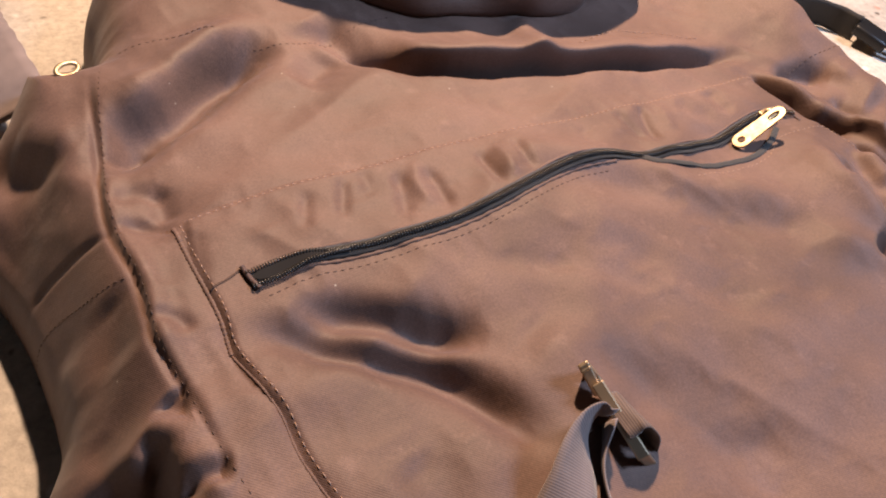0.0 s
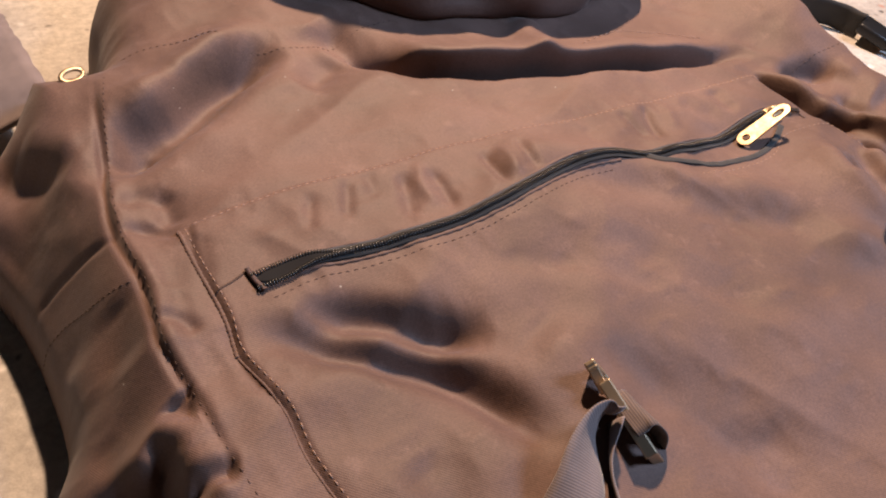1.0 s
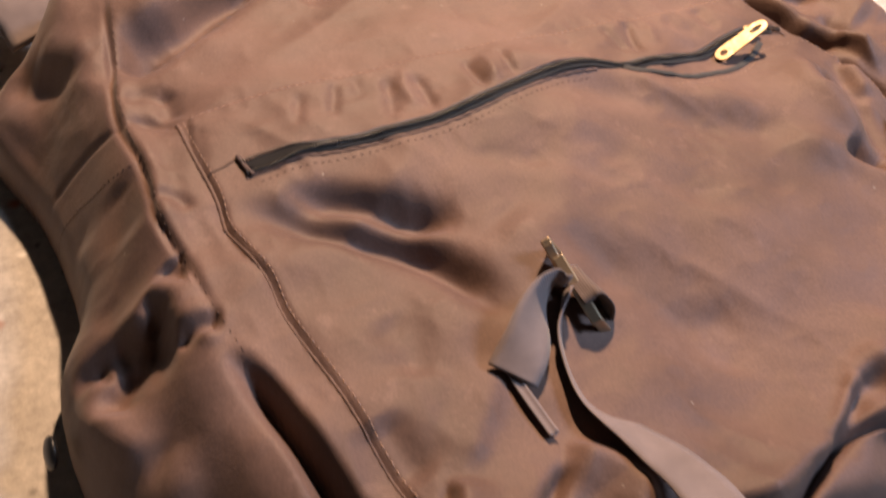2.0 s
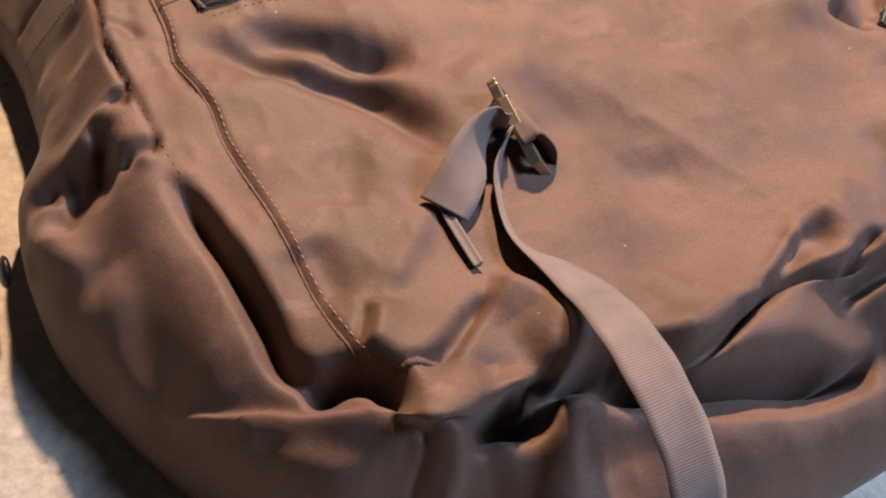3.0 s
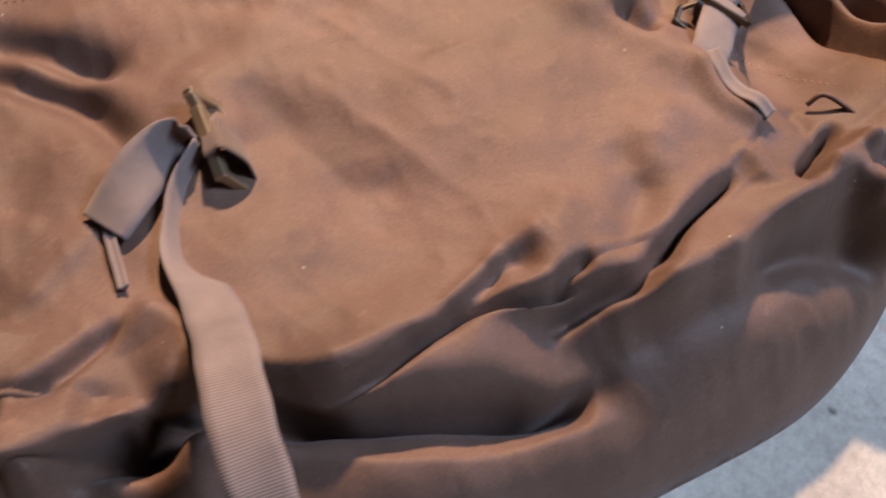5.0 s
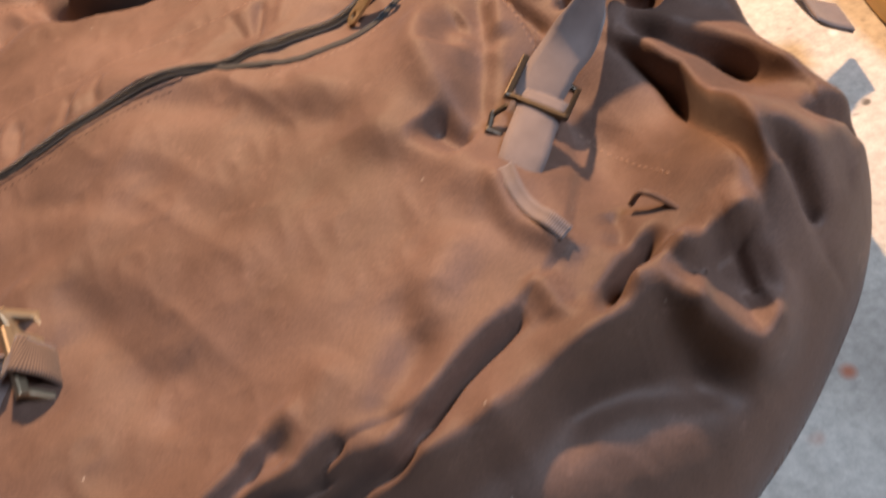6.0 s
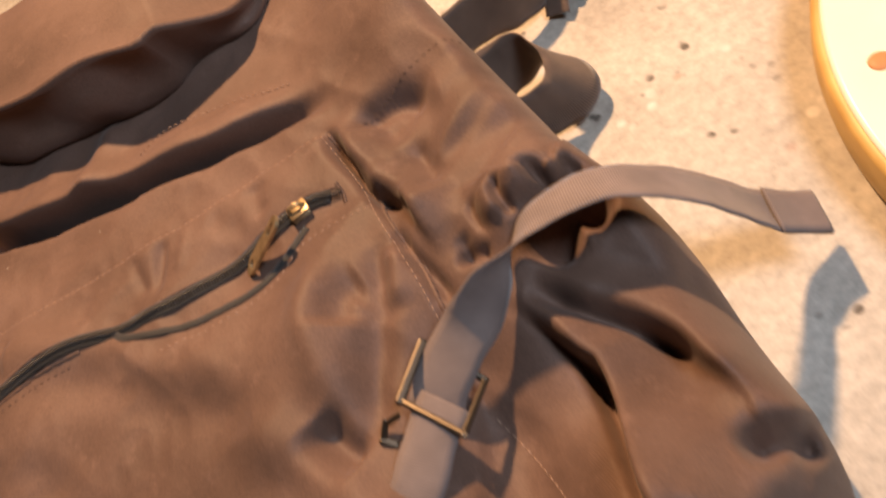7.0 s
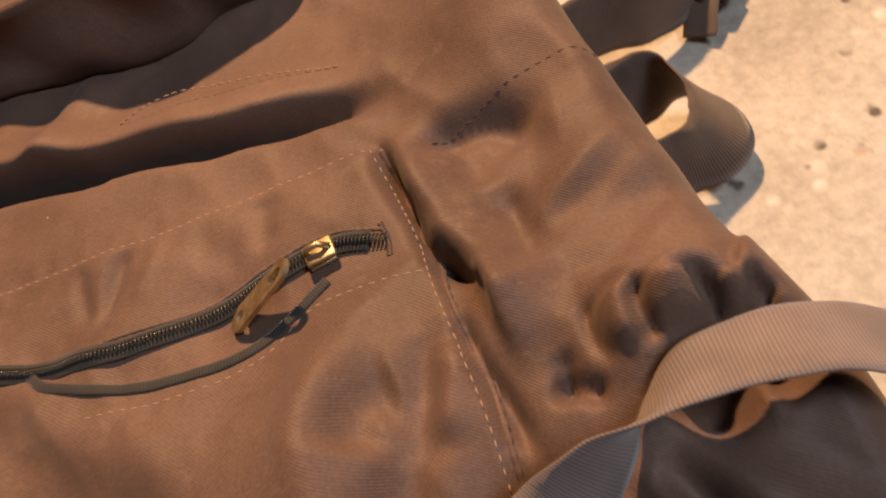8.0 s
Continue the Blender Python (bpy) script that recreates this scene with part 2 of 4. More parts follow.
swell(0.515, 0.31, 0.045, 0.085, 0.026)
swell(0.01, 0.33, 0.05, 0.08, -0.010)
# front pocket: long creases below the zip
fold([(0.072, 0.193), (0.092, 0.183), (0.115, 0.166), (0.137, 0.148), (0.149, 0.127), (0.156, 0.104), (0.163, 0.092)], .0085, -.013)
fold([(0.095, 0.197), (0.123, 0.183), (0.146, 0.165), (0.168, 0.15)], .008, -.011)
fold([(0.089, 0.187), (0.117, 0.171), (0.144, 0.152), (0.16, 0.137)], .006, .004)
fold([(0.201, 0.131), (0.224, 0.09), (0.237, 0.06), (0.245, 0.043)], .014, -.005)
fold([(0.181, 0.142), (0.192, 0.116), (0.199, 0.091)], .02, .004)
fold([(0.218, 0.185), (0.253, 0.162), (0.27, 0.139)], .012, -.002)
fold([(0.179, 0.19), (0.221, 0.169), (0.258, 0.139)], .009, -.0025)
fold([(0.242, 0.213), (0.293, 0.194), (0.343, 0.146), (0.372, 0.11)], .014, -.003)
fold([(0.23, 0.252), (0.291, 0.215), (0.345, 0.171), (0.381, 0.134)], .012, .004)
# front pocket: pulls towards its lower edge
fold([(0.297, 0.005), (0.277, -0.002), (0.259, -0.009), (0.242, -0.012)], .0065, -.007)
fold([(0.301, 0.007), (0.289, 0.009), (0.271, 0.001)], .006, .004)
fold([(0.354, 0.016), (0.337, 0), (0.318, -0.013)], .008, -.004)
fold([(0.321, 0.023), (0.304, 0.009), (0.289, -0.004)], .01, .004)
fold([(0.386, 0.053), (0.366, 0.031), (0.351, 0.012)], .012, .004)
fold([(0.344, 0.039), (0.347, 0.019), (0.331, -0.004)], .01, -.004)
fold([(0.25, 0.067), (0.249, 0.048), (0.234, 0.032)], .012, -.003)
fold([(0.109, 0.116), (0.113, 0.096), (0.108, 0.08)], .012, -.003)
fold([(0.086, 0.073), (0.088, 0.056), (0.09, 0.041)], .008, -.004)
# front pocket: right end below the slider
fold([(0.448, 0.178), (0.433, 0.145), (0.419, 0.118), (0.408, 0.089)], .0075, -.008)
fold([(0.42, 0.185), (0.407, 0.158), (0.404, 0.126), (0.407, 0.11)], .009, .005)
fold([(0.391, 0.115), (0.397, 0.1), (0.405, 0.09)], .008, -.012)
fold([(0.353, 0.14), (0.385, 0.099), (0.401, 0.067), (0.406, 0.039)], .012, .006)
fold([(0.451, 0.17), (0.445, 0.157), (0.441, 0.14)], .006, .004)
# welt above the zip: gathered puckers
fold([(0.131, 0.258), (0.125, 0.247), (0.12, 0.233)], 0.0034, -0.00165)
fold([(0.15, 0.261), (0.146, 0.249), (0.138, 0.234)], 0.0034, -0.00165)
fold([(0.162, 0.263), (0.16, 0.25), (0.159, 0.242)], 0.0034, -0.0011)
fold([(0.18, 0.256), (0.174, 0.24), (0.167, 0.22)], 0.00425, -0.0022)
fold([(0.193, 0.251), (0.192, 0.234), (0.19, 0.219)], 0.0034, -0.0022)
fold([(0.19, 0.257), (0.183, 0.241), (0.183, 0.224)], 0.0034, 0.00165)
fold([(0.226, 0.253), (0.223, 0.237), (0.221, 0.22)], 0.0034, -0.00275)
fold([(0.235, 0.252), (0.232, 0.236), (0.229, 0.221)], 0.0034, 0.00165)
fold([(0.248, 0.252), (0.243, 0.237), (0.242, 0.223)], 0.0034, -0.0022)
fold([(0.296, 0.25), (0.291, 0.239), (0.293, 0.23)], 0.00425, -0.0011)
fold([(0.344, 0.256), (0.338, 0.241), (0.332, 0.221)], 0.0034, -0.00275)
fold([(0.357, 0.254), (0.353, 0.241), (0.346, 0.227)], 0.00425, 0.00165)
fold([(0.399, 0.252), (0.397, 0.237), (0.402, 0.229)], 0.0051, -0.0022)
fold([(0.325, 0.256), (0.325, 0.243), (0.328, 0.226)], 0.0034, -0.00165)
fold([(0.369, 0.25), (0.379, 0.236), (0.389, 0.234)], 0.0068, -0.00165)
fold([(0.075, 0.256), (0.072, 0.242), (0.07, 0.225)], 0.0034, -0.0011)
# left seam strip
fold([(0.064, 0.391), (0.054, 0.343), (0.045, 0.298), (0.042, 0.271), (0.044, 0.238), (0.042, 0.213), (0.041, 0.202), (0.045, 0.174), (0.048, 0.142), (0.05, 0.127)], .0020, -.003)
fold([(0.069, 0.389), (0.059, 0.341), (0.049, 0.296), (0.047, 0.27), (0.048, 0.237), (0.046, 0.211), (0.046, 0.199), (0.049, 0.172), (0.051, 0.14)], .006, .003)
fold([(0.053, 0.324), (0.067, 0.329), (0.079, 0.334)], .004, -.003)
fold([(0.046, 0.289), (0.059, 0.292), (0.073, 0.285)], .005, -.003)
fold([(0.043, 0.273), (0.055, 0.27), (0.07, 0.26)], .004, -.003)
fold([(0.07, 0.29), (0.067, 0.274), (0.067, 0.267)], .006, -.003)
fold([(0.043, 0.216), (0.052, 0.21), (0.056, 0.201)], .004, -.003)
fold([(0.038, 0.18), (0.04, 0.173), (0.045, 0.172)], .006, -.006)
fold([(0.066, 0.234), (0.068, 0.203), (0.066, 0.184), (0.068, 0.167), (0.073, 0.153), (0.074, 0.133), (0.075, 0.113)], .0022, -.0012)
# left gusset
fold([(-0.001, 0.378), (0.02, 0.349), (0.034, 0.329)], .011, -.008)
fold([(0.016, 0.373), (0.029, 0.354), (0.041, 0.338)], .012, .005)
fold([(-0.002, 0.283), (0.007, 0.285), (0.023, 0.28), (0.045, 0.269)], .002, -.002)
fold([(0.004, 0.243), (0.008, 0.211), (0.007, 0.183)], .012, .006)
fold([(0.032, 0.244), (0.03, 0.225), (0.026, 0.205)], .01, -.004)
fold([(0.173, 0.392), (0.134, 0.371), (0.093, 0.341), (0.061, 0.326), (0.035, 0.316)], .014, -.018)
fold([(0.169, 0.409), (0.127, 0.39), (0.086, 0.359), (0.063, 0.347)], .012, .006)
fold([(0.187, 0.399), (0.179, 0.369), (0.168, 0.344)], .012, -.006)
fold([(0.197, 0.364), (0.175, 0.347), (0.165, 0.339)], .01, -.005)
# left side pocket with its gathered rim
fold([(-0.021, 0.157), (-0.005, 0.162), (0.011, 0.162), (0.03, 0.166), (0.034, 0.152)], .009, .007)
fold([(0.01, 0.167), (0.009, 0.156), (0.008, 0.146)], .0035, -.004)
fold([(0.024, 0.169), (0.026, 0.163), (0.025, 0.155)], .0035, -.004)
fold([(-0.002, 0.164), (0.001, 0.157), (0, 0.151)], .0035, -.004)
fold([(0.03, 0.159), (0.018, 0.148), (0.007, 0.143), (-0.002, 0.132)], .009, -.012)
fold([(0.029, 0.17), (0.027, 0.147), (0.019, 0.129)], .006, -.005)
fold([(0.03, 0.141), (0.042, 0.14), (0.05, 0.138)], .005, -.008)
# right side panel: broad soft waves
fold([(0.464, 0.227), (0.482, 0.231), (0.502, 0.228)], .012, -.006)
fold([(0.501, 0.205), (0.508, 0.189), (0.517, 0.175)], .02, -.005)
fold([(0.509, 0.24), (0.513, 0.215), (0.516, 0.19)], .02, .004)
# left side pocket: outer crest, inner fold, sunk flap and its seam
lip([(-0.018, 0.158), (0.002, 0.122), (0.015, 0.107)], 0.006, 0.018, 0.008, 0.001)
lip([(0.013, 0.039), (0.007, 0.050), (0.006, 0.066), (0.009, 0.085), (0.016, 0.106)], 0.008, 0.022, 0.01, 0)
lip([(0.082, -0.028), (0.060, -0.015), (0.036, 0.010), (0.009, 0.045)], 0.011, 0.02, 0.008, 0.001)
fold([(0.010, 0.049), (0.017, 0.037), (0.032, 0.020), (0.044, 0.012)], 0.0035, -0.006)
fold([(-0.014, 0.159), (0.002, 0.162), (0.021, 0.156)], 0.006, -0.01)
lip([(0.026, 0.158), (0.038, 0.142), (0.047, 0.130)], 0.005, 0.014, 0.004, 0)
fold([(0.046, 0.125), (0.052, 0.106), (0.057, 0.080), (0.061, 0.052), (0.062, 0.033), (0.068, 0.021), (0.078, 0.004)], 0.0042, -0.016)
fold([(0.063, 0.015), (0.077, 0.016), (0.089, 0.008), (0.093, -0.006)], 0.0055, -0.024)
fold([(0.051, 0.129), (0.059, 0.101), (0.066, 0.065), (0.070, 0.035)], 0.006, 0.003)
lip([(0.093, -0.008), (0.075, -0.003), (0.060, 0.005), (0.047, 0.015), (0.032, 0.024), (0.011, 0.042)], 0.008, 0.024, 0.0035, 0.002)
fold([(0.050, 0.010), (0.045, 0.003), (0.047, -0.005)], 0.008, -0.003)
fold([(0.094, -0.010), (0.094, -0.018), (0.090, -0.024), (0.084, -0.030)], 0.0018, -0.0035)
lip([(0.090, -0.033), (0.098, -0.029), (0.101, -0.021), (0.102, -0.013)], 0.01, 0.012, 0.004, 0.002)
# lower front: strap tab
lip([(0.102, 0.038), (0.093, 0.022), (0.087, 0.017)], 0.005, 0.014, 0.0028, 0)
fold([(0.098, 0.037), (0.091, 0.027), (0.085, 0.019)], 0.003, -0.003)
lip([(0.103, 0.039), (0.115, 0.050), (0.129, 0.063), (0.142, 0.078)], 0.003, 0.014, 0.005, 0)
fold([(0.141, 0.025), (0.129, 0.018), (0.116, 0.009), (0.101, 0.004)], 0.0032, -0.008)
lip([(0.162, -0.002), (0.158, 0.006), (0.152, 0.019), (0.141, 0.029)], 0.009, 0.016, 0.006, 0.002)
fold([(0.119, -0.001), (0.139, 0.002), (0.151, -0.002)], 0.005, -0.005)
# lower edge: the hem roll, the hollow under it and the base
lip([(0.086, 0.015), (0.095, -0.005), (0.108, -0.008), (0.127, -0.004), (0.147, -0.002), (0.165, -0.005), (0.178, -0.014)], 0.01, 0.012, 0.004, 0.008)
fold([(0.104, -0.021), (0.122, -0.016), (0.135, -0.018), (0.149, -0.011), (0.166, -0.010), (0.179, -0.017)], 0.007, -0.034)
lip([(0.128, -0.011), (0.143, -0.016), (0.152, -0.008), (0.148, -0.003)], 0.007, 0.014, 0.004, 0.002)
lip([(0.167, -0.004), (0.191, -0.012), (0.219, -0.015), (0.256, -0.009), (0.284, -0.014), (0.319, -0.015)], 0.007, 0.03, 0.003, 0.005)
fold([(0.172, -0.007), (0.192, -0.014), (0.223, -0.016), (0.261, -0.011), (0.288, -0.015), (0.316, -0.019)], 0.003, -0.02)
lip([(0.177, -0.012), (0.202, -0.020), (0.230, -0.028), (0.260, -0.036), (0.284, -0.042), (0.303, -0.041)], 0.015, 0.016, 0.005, 0.01)
fold([(0.155, -0.011), (0.177, -0.020), (0.217, -0.029), (0.253, -0.039), (0.282, -0.050), (0.298, -0.054)], 0.007, -0.04)
lip([(0.166, -0.035), (0.191, -0.042), (0.221, -0.054), (0.258, -0.063), (0.313, -0.064)], 0.01, 0.012, 0.022, 0)
fold([(0.115, -0.037), (0.131, -0.036), (0.156, -0.036)], 0.012, 0.006)
fold([(0.285, 0.005), (0.271, -0.002), (0.253, -0.008), (0.241, -0.011)], 0.003, -0.006)
lip([(0.282, 0.006), (0.263, -0.002), (0.246, -0.009)], 0.004, 0.018, 0.003, 0.001)
fold([(0.282, -0.026), (0.309, -0.024), (0.327, -0.023), (0.344, -0.012)], 0.0035, -0.014)
# right side pocket: pleats spreading from under the strap
lip([(0.483, 0.120), (0.500, 0.087), (0.504, 0.074), (0.498, 0.037), (0.494, 0.014), (0.492, 0.005), (0.487, -0.003)], 0.016, 0.02, 0.004, 0.004)
fold([(0.480, 0.120), (0.489, 0.102), (0.493, 0.090), (0.494, 0.076), (0.491, 0.038), (0.488, 0.014), (0.483, -0.001)], 0.0034, -0.01)
lip([(0.494, 0.119), (0.514, 0.099), (0.531, 0.078), (0.536, 0.061), (0.539, 0.038)], 0.014, 0.016, 0.005, 0.004)
fold([(0.489, 0.119), (0.506, 0.103), (0.521, 0.084), (0.529, 0.063)], 0.0045, -0.014)
fold([(0.520, 0.026), (0.537, 0.027), (0.545, 0.016)], 0.006, -0.02)
lip([(0.522, 0.036), (0.535, 0.030), (0.569, 0.051)], 0.006, 0.016, 0.004, 0.002)
fold([(0.493, 0.010), (0.500, 0.007), (0.502, 0.000), (0.504, -0.011)], 0.005, -0.022)
lip([(0.496, 0.012), (0.503, 0.007), (0.505, -0.001), (0.507, -0.011)], 0.005, 0.018, 0.0035, 0.001)
fold([(0.500, 0.121), (0.521, 0.139), (0.533, 0.124)], 0.008, -0.024)
fold([(0.583, 0.180), (0.574, 0.160), (0.540, 0.084)], 0.004, -0.005)
# right corner: pinched fingers, the bowl and its rim, the seam tab
lip([(0.566, 0.044), (0.529, 0.000), (0.519, -0.006), (0.502, -0.013)], 0.004, 0.016, 0.003, 0)
fold([(0.501, -0.014), (0.510, -0.020), (0.519, -0.024)], 0.002, -0.003)
lip([(0.446, -0.009), (0.468, -0.003), (0.483, -0.002)], 0.011, 0.012, 0.0045, 0.002)
fold([(0.480, -0.006), (0.461, -0.006), (0.448, -0.013)], 0.0035, -0.012)
lip([(0.459, 0.003), (0.442, -0.006), (0.423, -0.007)], 0.009, 0.01, 0.004, 0.001)
fold([(0.451, 0.013), (0.436, 0.005), (0.411, -0.009)], 0.0035, -0.012)
fold([(0.438, 0.034), (0.438, 0.021), (0.431, 0.012)], 0.005, -0.004)
lip([(0.306, -0.028), (0.332, -0.027), (0.363, -0.023), (0.395, -0.015), (0.422, -0.012), (0.437, -0.014)], 0.014, 0.012, 0.01, 0.004)
fold([(0.334, -0.022), (0.355, -0.007), (0.379, 0.003), (0.391, 0.004)], 0.0035, -0.018)
lip([(0.335, -0.018), (0.350, -0.008), (0.377, 0.004), (0.391, 0.006)], 0.005, 0.02, 0.003, 0.003)
lip([(0.444, -0.007), (0.444, -0.014), (0.450, -0.021), (0.458, -0.031), (0.465, -0.034), (0.477, -0.026), (0.479, -0.018)], 0.018, 0.014, 0.007, 0.005)
fold([(0.456, -0.008), (0.465, -0.014), (0.473, -0.014)], 0.012, -0.008)
lip([(0.474, -0.019), (0.485, -0.014), (0.501, -0.010)], 0.006, 0.016, 0.006, 0)
fold([(0.366, -0.028), (0.398, -0.025), (0.431, -0.031), (0.459, -0.042)], 0.012, -0.018)
fold([(0.313, -0.039), (0.338, -0.033), (0.365, -0.029)], 0.012, -0.006)
fold([(0.284, -0.038), (0.318, -0.046), (0.360, -0.054), (0.406, -0.054)], 0.018, 0.006)
fold([(0.400, 0.018), (0.402, 0.003), (0.400, -0.006)], 0.006, 0.005)
fold([(0.312, -0.010), (0.301, -0.011), (0.288, -0.015)], 0.003, -0.007)
# right side pocket: elastic rim with gathers
lip([(0.557, 0.205), (0.530, 0.153), (0.521, 0.152), (0.517, 0.157), (0.504, 0.156), (0.501, 0.161), (0.488, 0.167), (0.479, 0.168)], 0.007, 0.024, 0.003, 0.001)
fold([(0.503, 0.158), (0.500, 0.151), (0.501, 0.142)], 0.0026, -0.007)
fold([(0.517, 0.155), (0.516, 0.151), (0.519, 0.145)], 0.0028, -0.009)
fold([(0.528, 0.152), (0.529, 0.149), (0.532, 0.144)], 0.0026, -0.007)
fold([(0.489, 0.163), (0.487, 0.153), (0.490, 0.142)], 0.0026, -0.004)
fold([(0.511, 0.155), (0.510, 0.148), (0.510, 0.145)], 0.006, 0.005)
fold([(0.495, 0.160), (0.495, 0.147), (0.495, 0.143)], 0.006, 0.004)
fold([(0.522, 0.151), (0.523, 0.146), (0.525, 0.145)], 0.005, 0.005)
fold([(0.473, 0.148), (0.476, 0.145), (0.486, 0.137)], 0.003, -0.006)
fold([(0.477, 0.154), (0.477, 0.148), (0.472, 0.139)], 0.003, -0.004)
# right seam: the gap beside the pocket, its puff and roll
fold([(0.443, 0.255), (0.446, 0.240), (0.451, 0.218), (0.454, 0.203), (0.465, 0.186)], 0.0045, -0.015)
fold([(0.454, 0.204), (0.457, 0.198), (0.466, 0.185)], 0.0045, -0.004)
fold([(0.453, 0.179), (0.455, 0.162), (0.459, 0.146), (0.462, 0.130)], 0.003, -0.007)
lip([(0.449, 0.258), (0.454, 0.225), (0.455, 0.209), (0.469, 0.185), (0.470, 0.167), (0.469, 0.150)], 0.011, 0.016, 0.004, 0.003)
fold([(0.459, 0.238), (0.464, 0.244), (0.481, 0.243), (0.496, 0.232)], 0.006, -0.008)
fold([(0.477, 0.216), (0.479, 0.206), (0.480, 0.180)], 0.004, -0.004)
fold([(0.491, 0.214), (0.505, 0.191), (0.508, 0.169)], 0.02, 0.004)
fold([(0.415, 0.144), (0.421, 0.157), (0.433, 0.160)], 0.01, -0.007)
# upper left: the broad valley beside the seam
lip([(0.061, 0.350), (0.084, 0.358), (0.115, 0.380), (0.155, 0.400)], 0.008, 0.03, 0.01, 0.002)
fold([(0.054, 0.335), (0.083, 0.350), (0.114, 0.371), (0.159, 0.393)], 0.01, -0.01)
# upper body: the deep tuck and the bulge over it
fold([(0.2, 0.372), (0.225, 0.345), (0.262, 0.327), (0.32, 0.311), (0.378, 0.297), (0.434, 0.281), (0.452, 0.275)], .0065, -.036)
fold([(0.2, 0.385), (0.235, 0.357), (0.265, 0.341), (0.32, 0.325), (0.378, 0.310), (0.43, 0.295), (0.45, 0.288)], .009, .012, (0, -.014))
fold([(0.195, 0.40), (0.21, 0.372), (0.23, 0.345)], .012, -.014)
fold([(0.333, 0.365), (0.312, 0.329), (0.308, 0.311)], .010, .006)
# stitched pocket corner
fold([(0.408, 0.074), (0.405, 0.042), (0.422, 0.016)], .006, .006)


def smooth(v):
    v = np.clip(v, 0, 1)
    return v * v * (3 - 2 * v)


def ridged(u, v, seed):
    """Smooth value noise folded at its middle, so that it makes creases."""
    table = np.random.RandomState(seed).rand(64, 64)
    i, j = np.floor(u).astype(int), np.floor(v).astype(int)
    f, g = smooth(u - i), smooth(v - j)
    a, b, c, d = table[i % 64, j % 64], table[(i + 1) % 64, j % 64], table[i % 64, (j + 1) % 64], table[(i + 1) % 64, (j + 1) % 64]
    n = (a * (1 - f) + b * f) * (1 - g) + (c * (1 - f) + d * f) * g
    return 1 - np.sqrt((2 * n - 1) ** 2 + 0.01)


def height(x, y, lean=False):
    """Height of the cloth over the table, and its sideways lean."""
    d = inside(OUTLINE, x, y)
    corner = smooth((x - 0.30) / 0.1) * smooth((0.03 - y) / 0.06)
    rim = np.clip(d / (0.052 + 0.026 * corner - 0.028 * smooth((x - 0.42) / 0.08) * smooth((y + 0.04) / 0.06)), 0, 1)
    z = 0.088 * np.sqrt(np.maximum(1 - (1 - rim) ** 2, 0))
    z *= 1 - 0.24 * smooth((0.045 - x) / 0.04) - 0.10 * smooth((0.09 - x) / 0.07) * smooth((0.12 - y) / 0.1)
    z *= 1 - (0.36 - 0.2 * corner) * smooth((-0.012 - y) / 0.035)
    bulk = smooth(d / 0.014)
    rise = np.zeros(x.shape)
    dx, dy = np.zeros(x.shape), np.zeros(x.shape)
    for sx, sy, rx, ry, h in SWELLS:
        rise += h * np.exp(-((x - sx) / rx) ** 2 - ((y - sy) / ry) ** 2)
    rise += 0.0024 * smooth(inside(POCKET, x, y) / 0.004)
    for line, w, h, shift in FOLDS:
        one_sided = isinstance(w, tuple)
        wl, wr = w if one_sided else (w, w)
        w = max(wl, wr)
        lo, hi = line.min(0) - 3 * w, line.max(0) + 3 * w
        near = (x > lo[0]) & (x < hi[0]) & (y > lo[1]) & (y < hi[1])
        if not near.any():
            continue
        e, at, left = line_distance(line, x[near], y[near])
        if one_sided:
            # rounded over the crest, then the drop
            r = np.sqrt(e * e + 2.2e-6) - 0.0015
            g = np.where(left > 0, np.clip(1 - r / wl, 0, 1) ** 1.4, np.exp(-((r / wr) ** 2)))
        else:
            g = np.exp(-((e / w) ** 2))
        g *= smooth(np.minimum(at, 1 - at) / 0.3 + 0.12)
        rise[near] += h * g
        if shift:
            dx[near] += shift[0] * g
            dy[near] += shift[1] * g
    # slack in the cloth: long soft pulls and small crumples
    u, v = 0.86 * x + 0.5 * y, -0.5 * x + 0.86 * y
    rise += 0.0030 * (ridged(u / 0.10, v / 0.034, 3) - 0.6) + 0.0016 * (ridged(v / 0.05, u / 0.018, 8) - 0.6) + 0.0007 * (ridged(x / 0.011, y / 0.013, 21) - 0.6)
    rise += 0.0007 * (np.sin(61 * x + 23 * y + 1) + np.sin(-37 * x + 71 * y) + 0.6 * np.sin(113 * x - 91 * y + 2) + 0.6 * np.sin(150 * y + 40 * x))
    z = np.maximum(z + rise * bulk, 0.0006)
    return (z, dx, dy) if lean else z


def surf(x, y):
    return float(height(np.array([float(x)]), np.array([float(y)]))[0])


def laid(pts, lift=0.0, n=60):
    """A line of plan points laid on the cloth."""
    c = curve(pts, n)
    z = height(c[:, 0].copy(), c[:, 1].copy())
    return np.column_stack([c[:, :2], z + lift])


# ---- table and room ----
def slab(name, lo, hi, mat, label, category):
    bm = bmesh.new()
    box(bm, [(a + b) / 2 for a, b in zip(lo, hi)], [b - a for a, b in zip(lo, hi)], None, 0.002)
    return tagged(part(name, bm, mat, None, smooth=False), label, category, kind="structure")


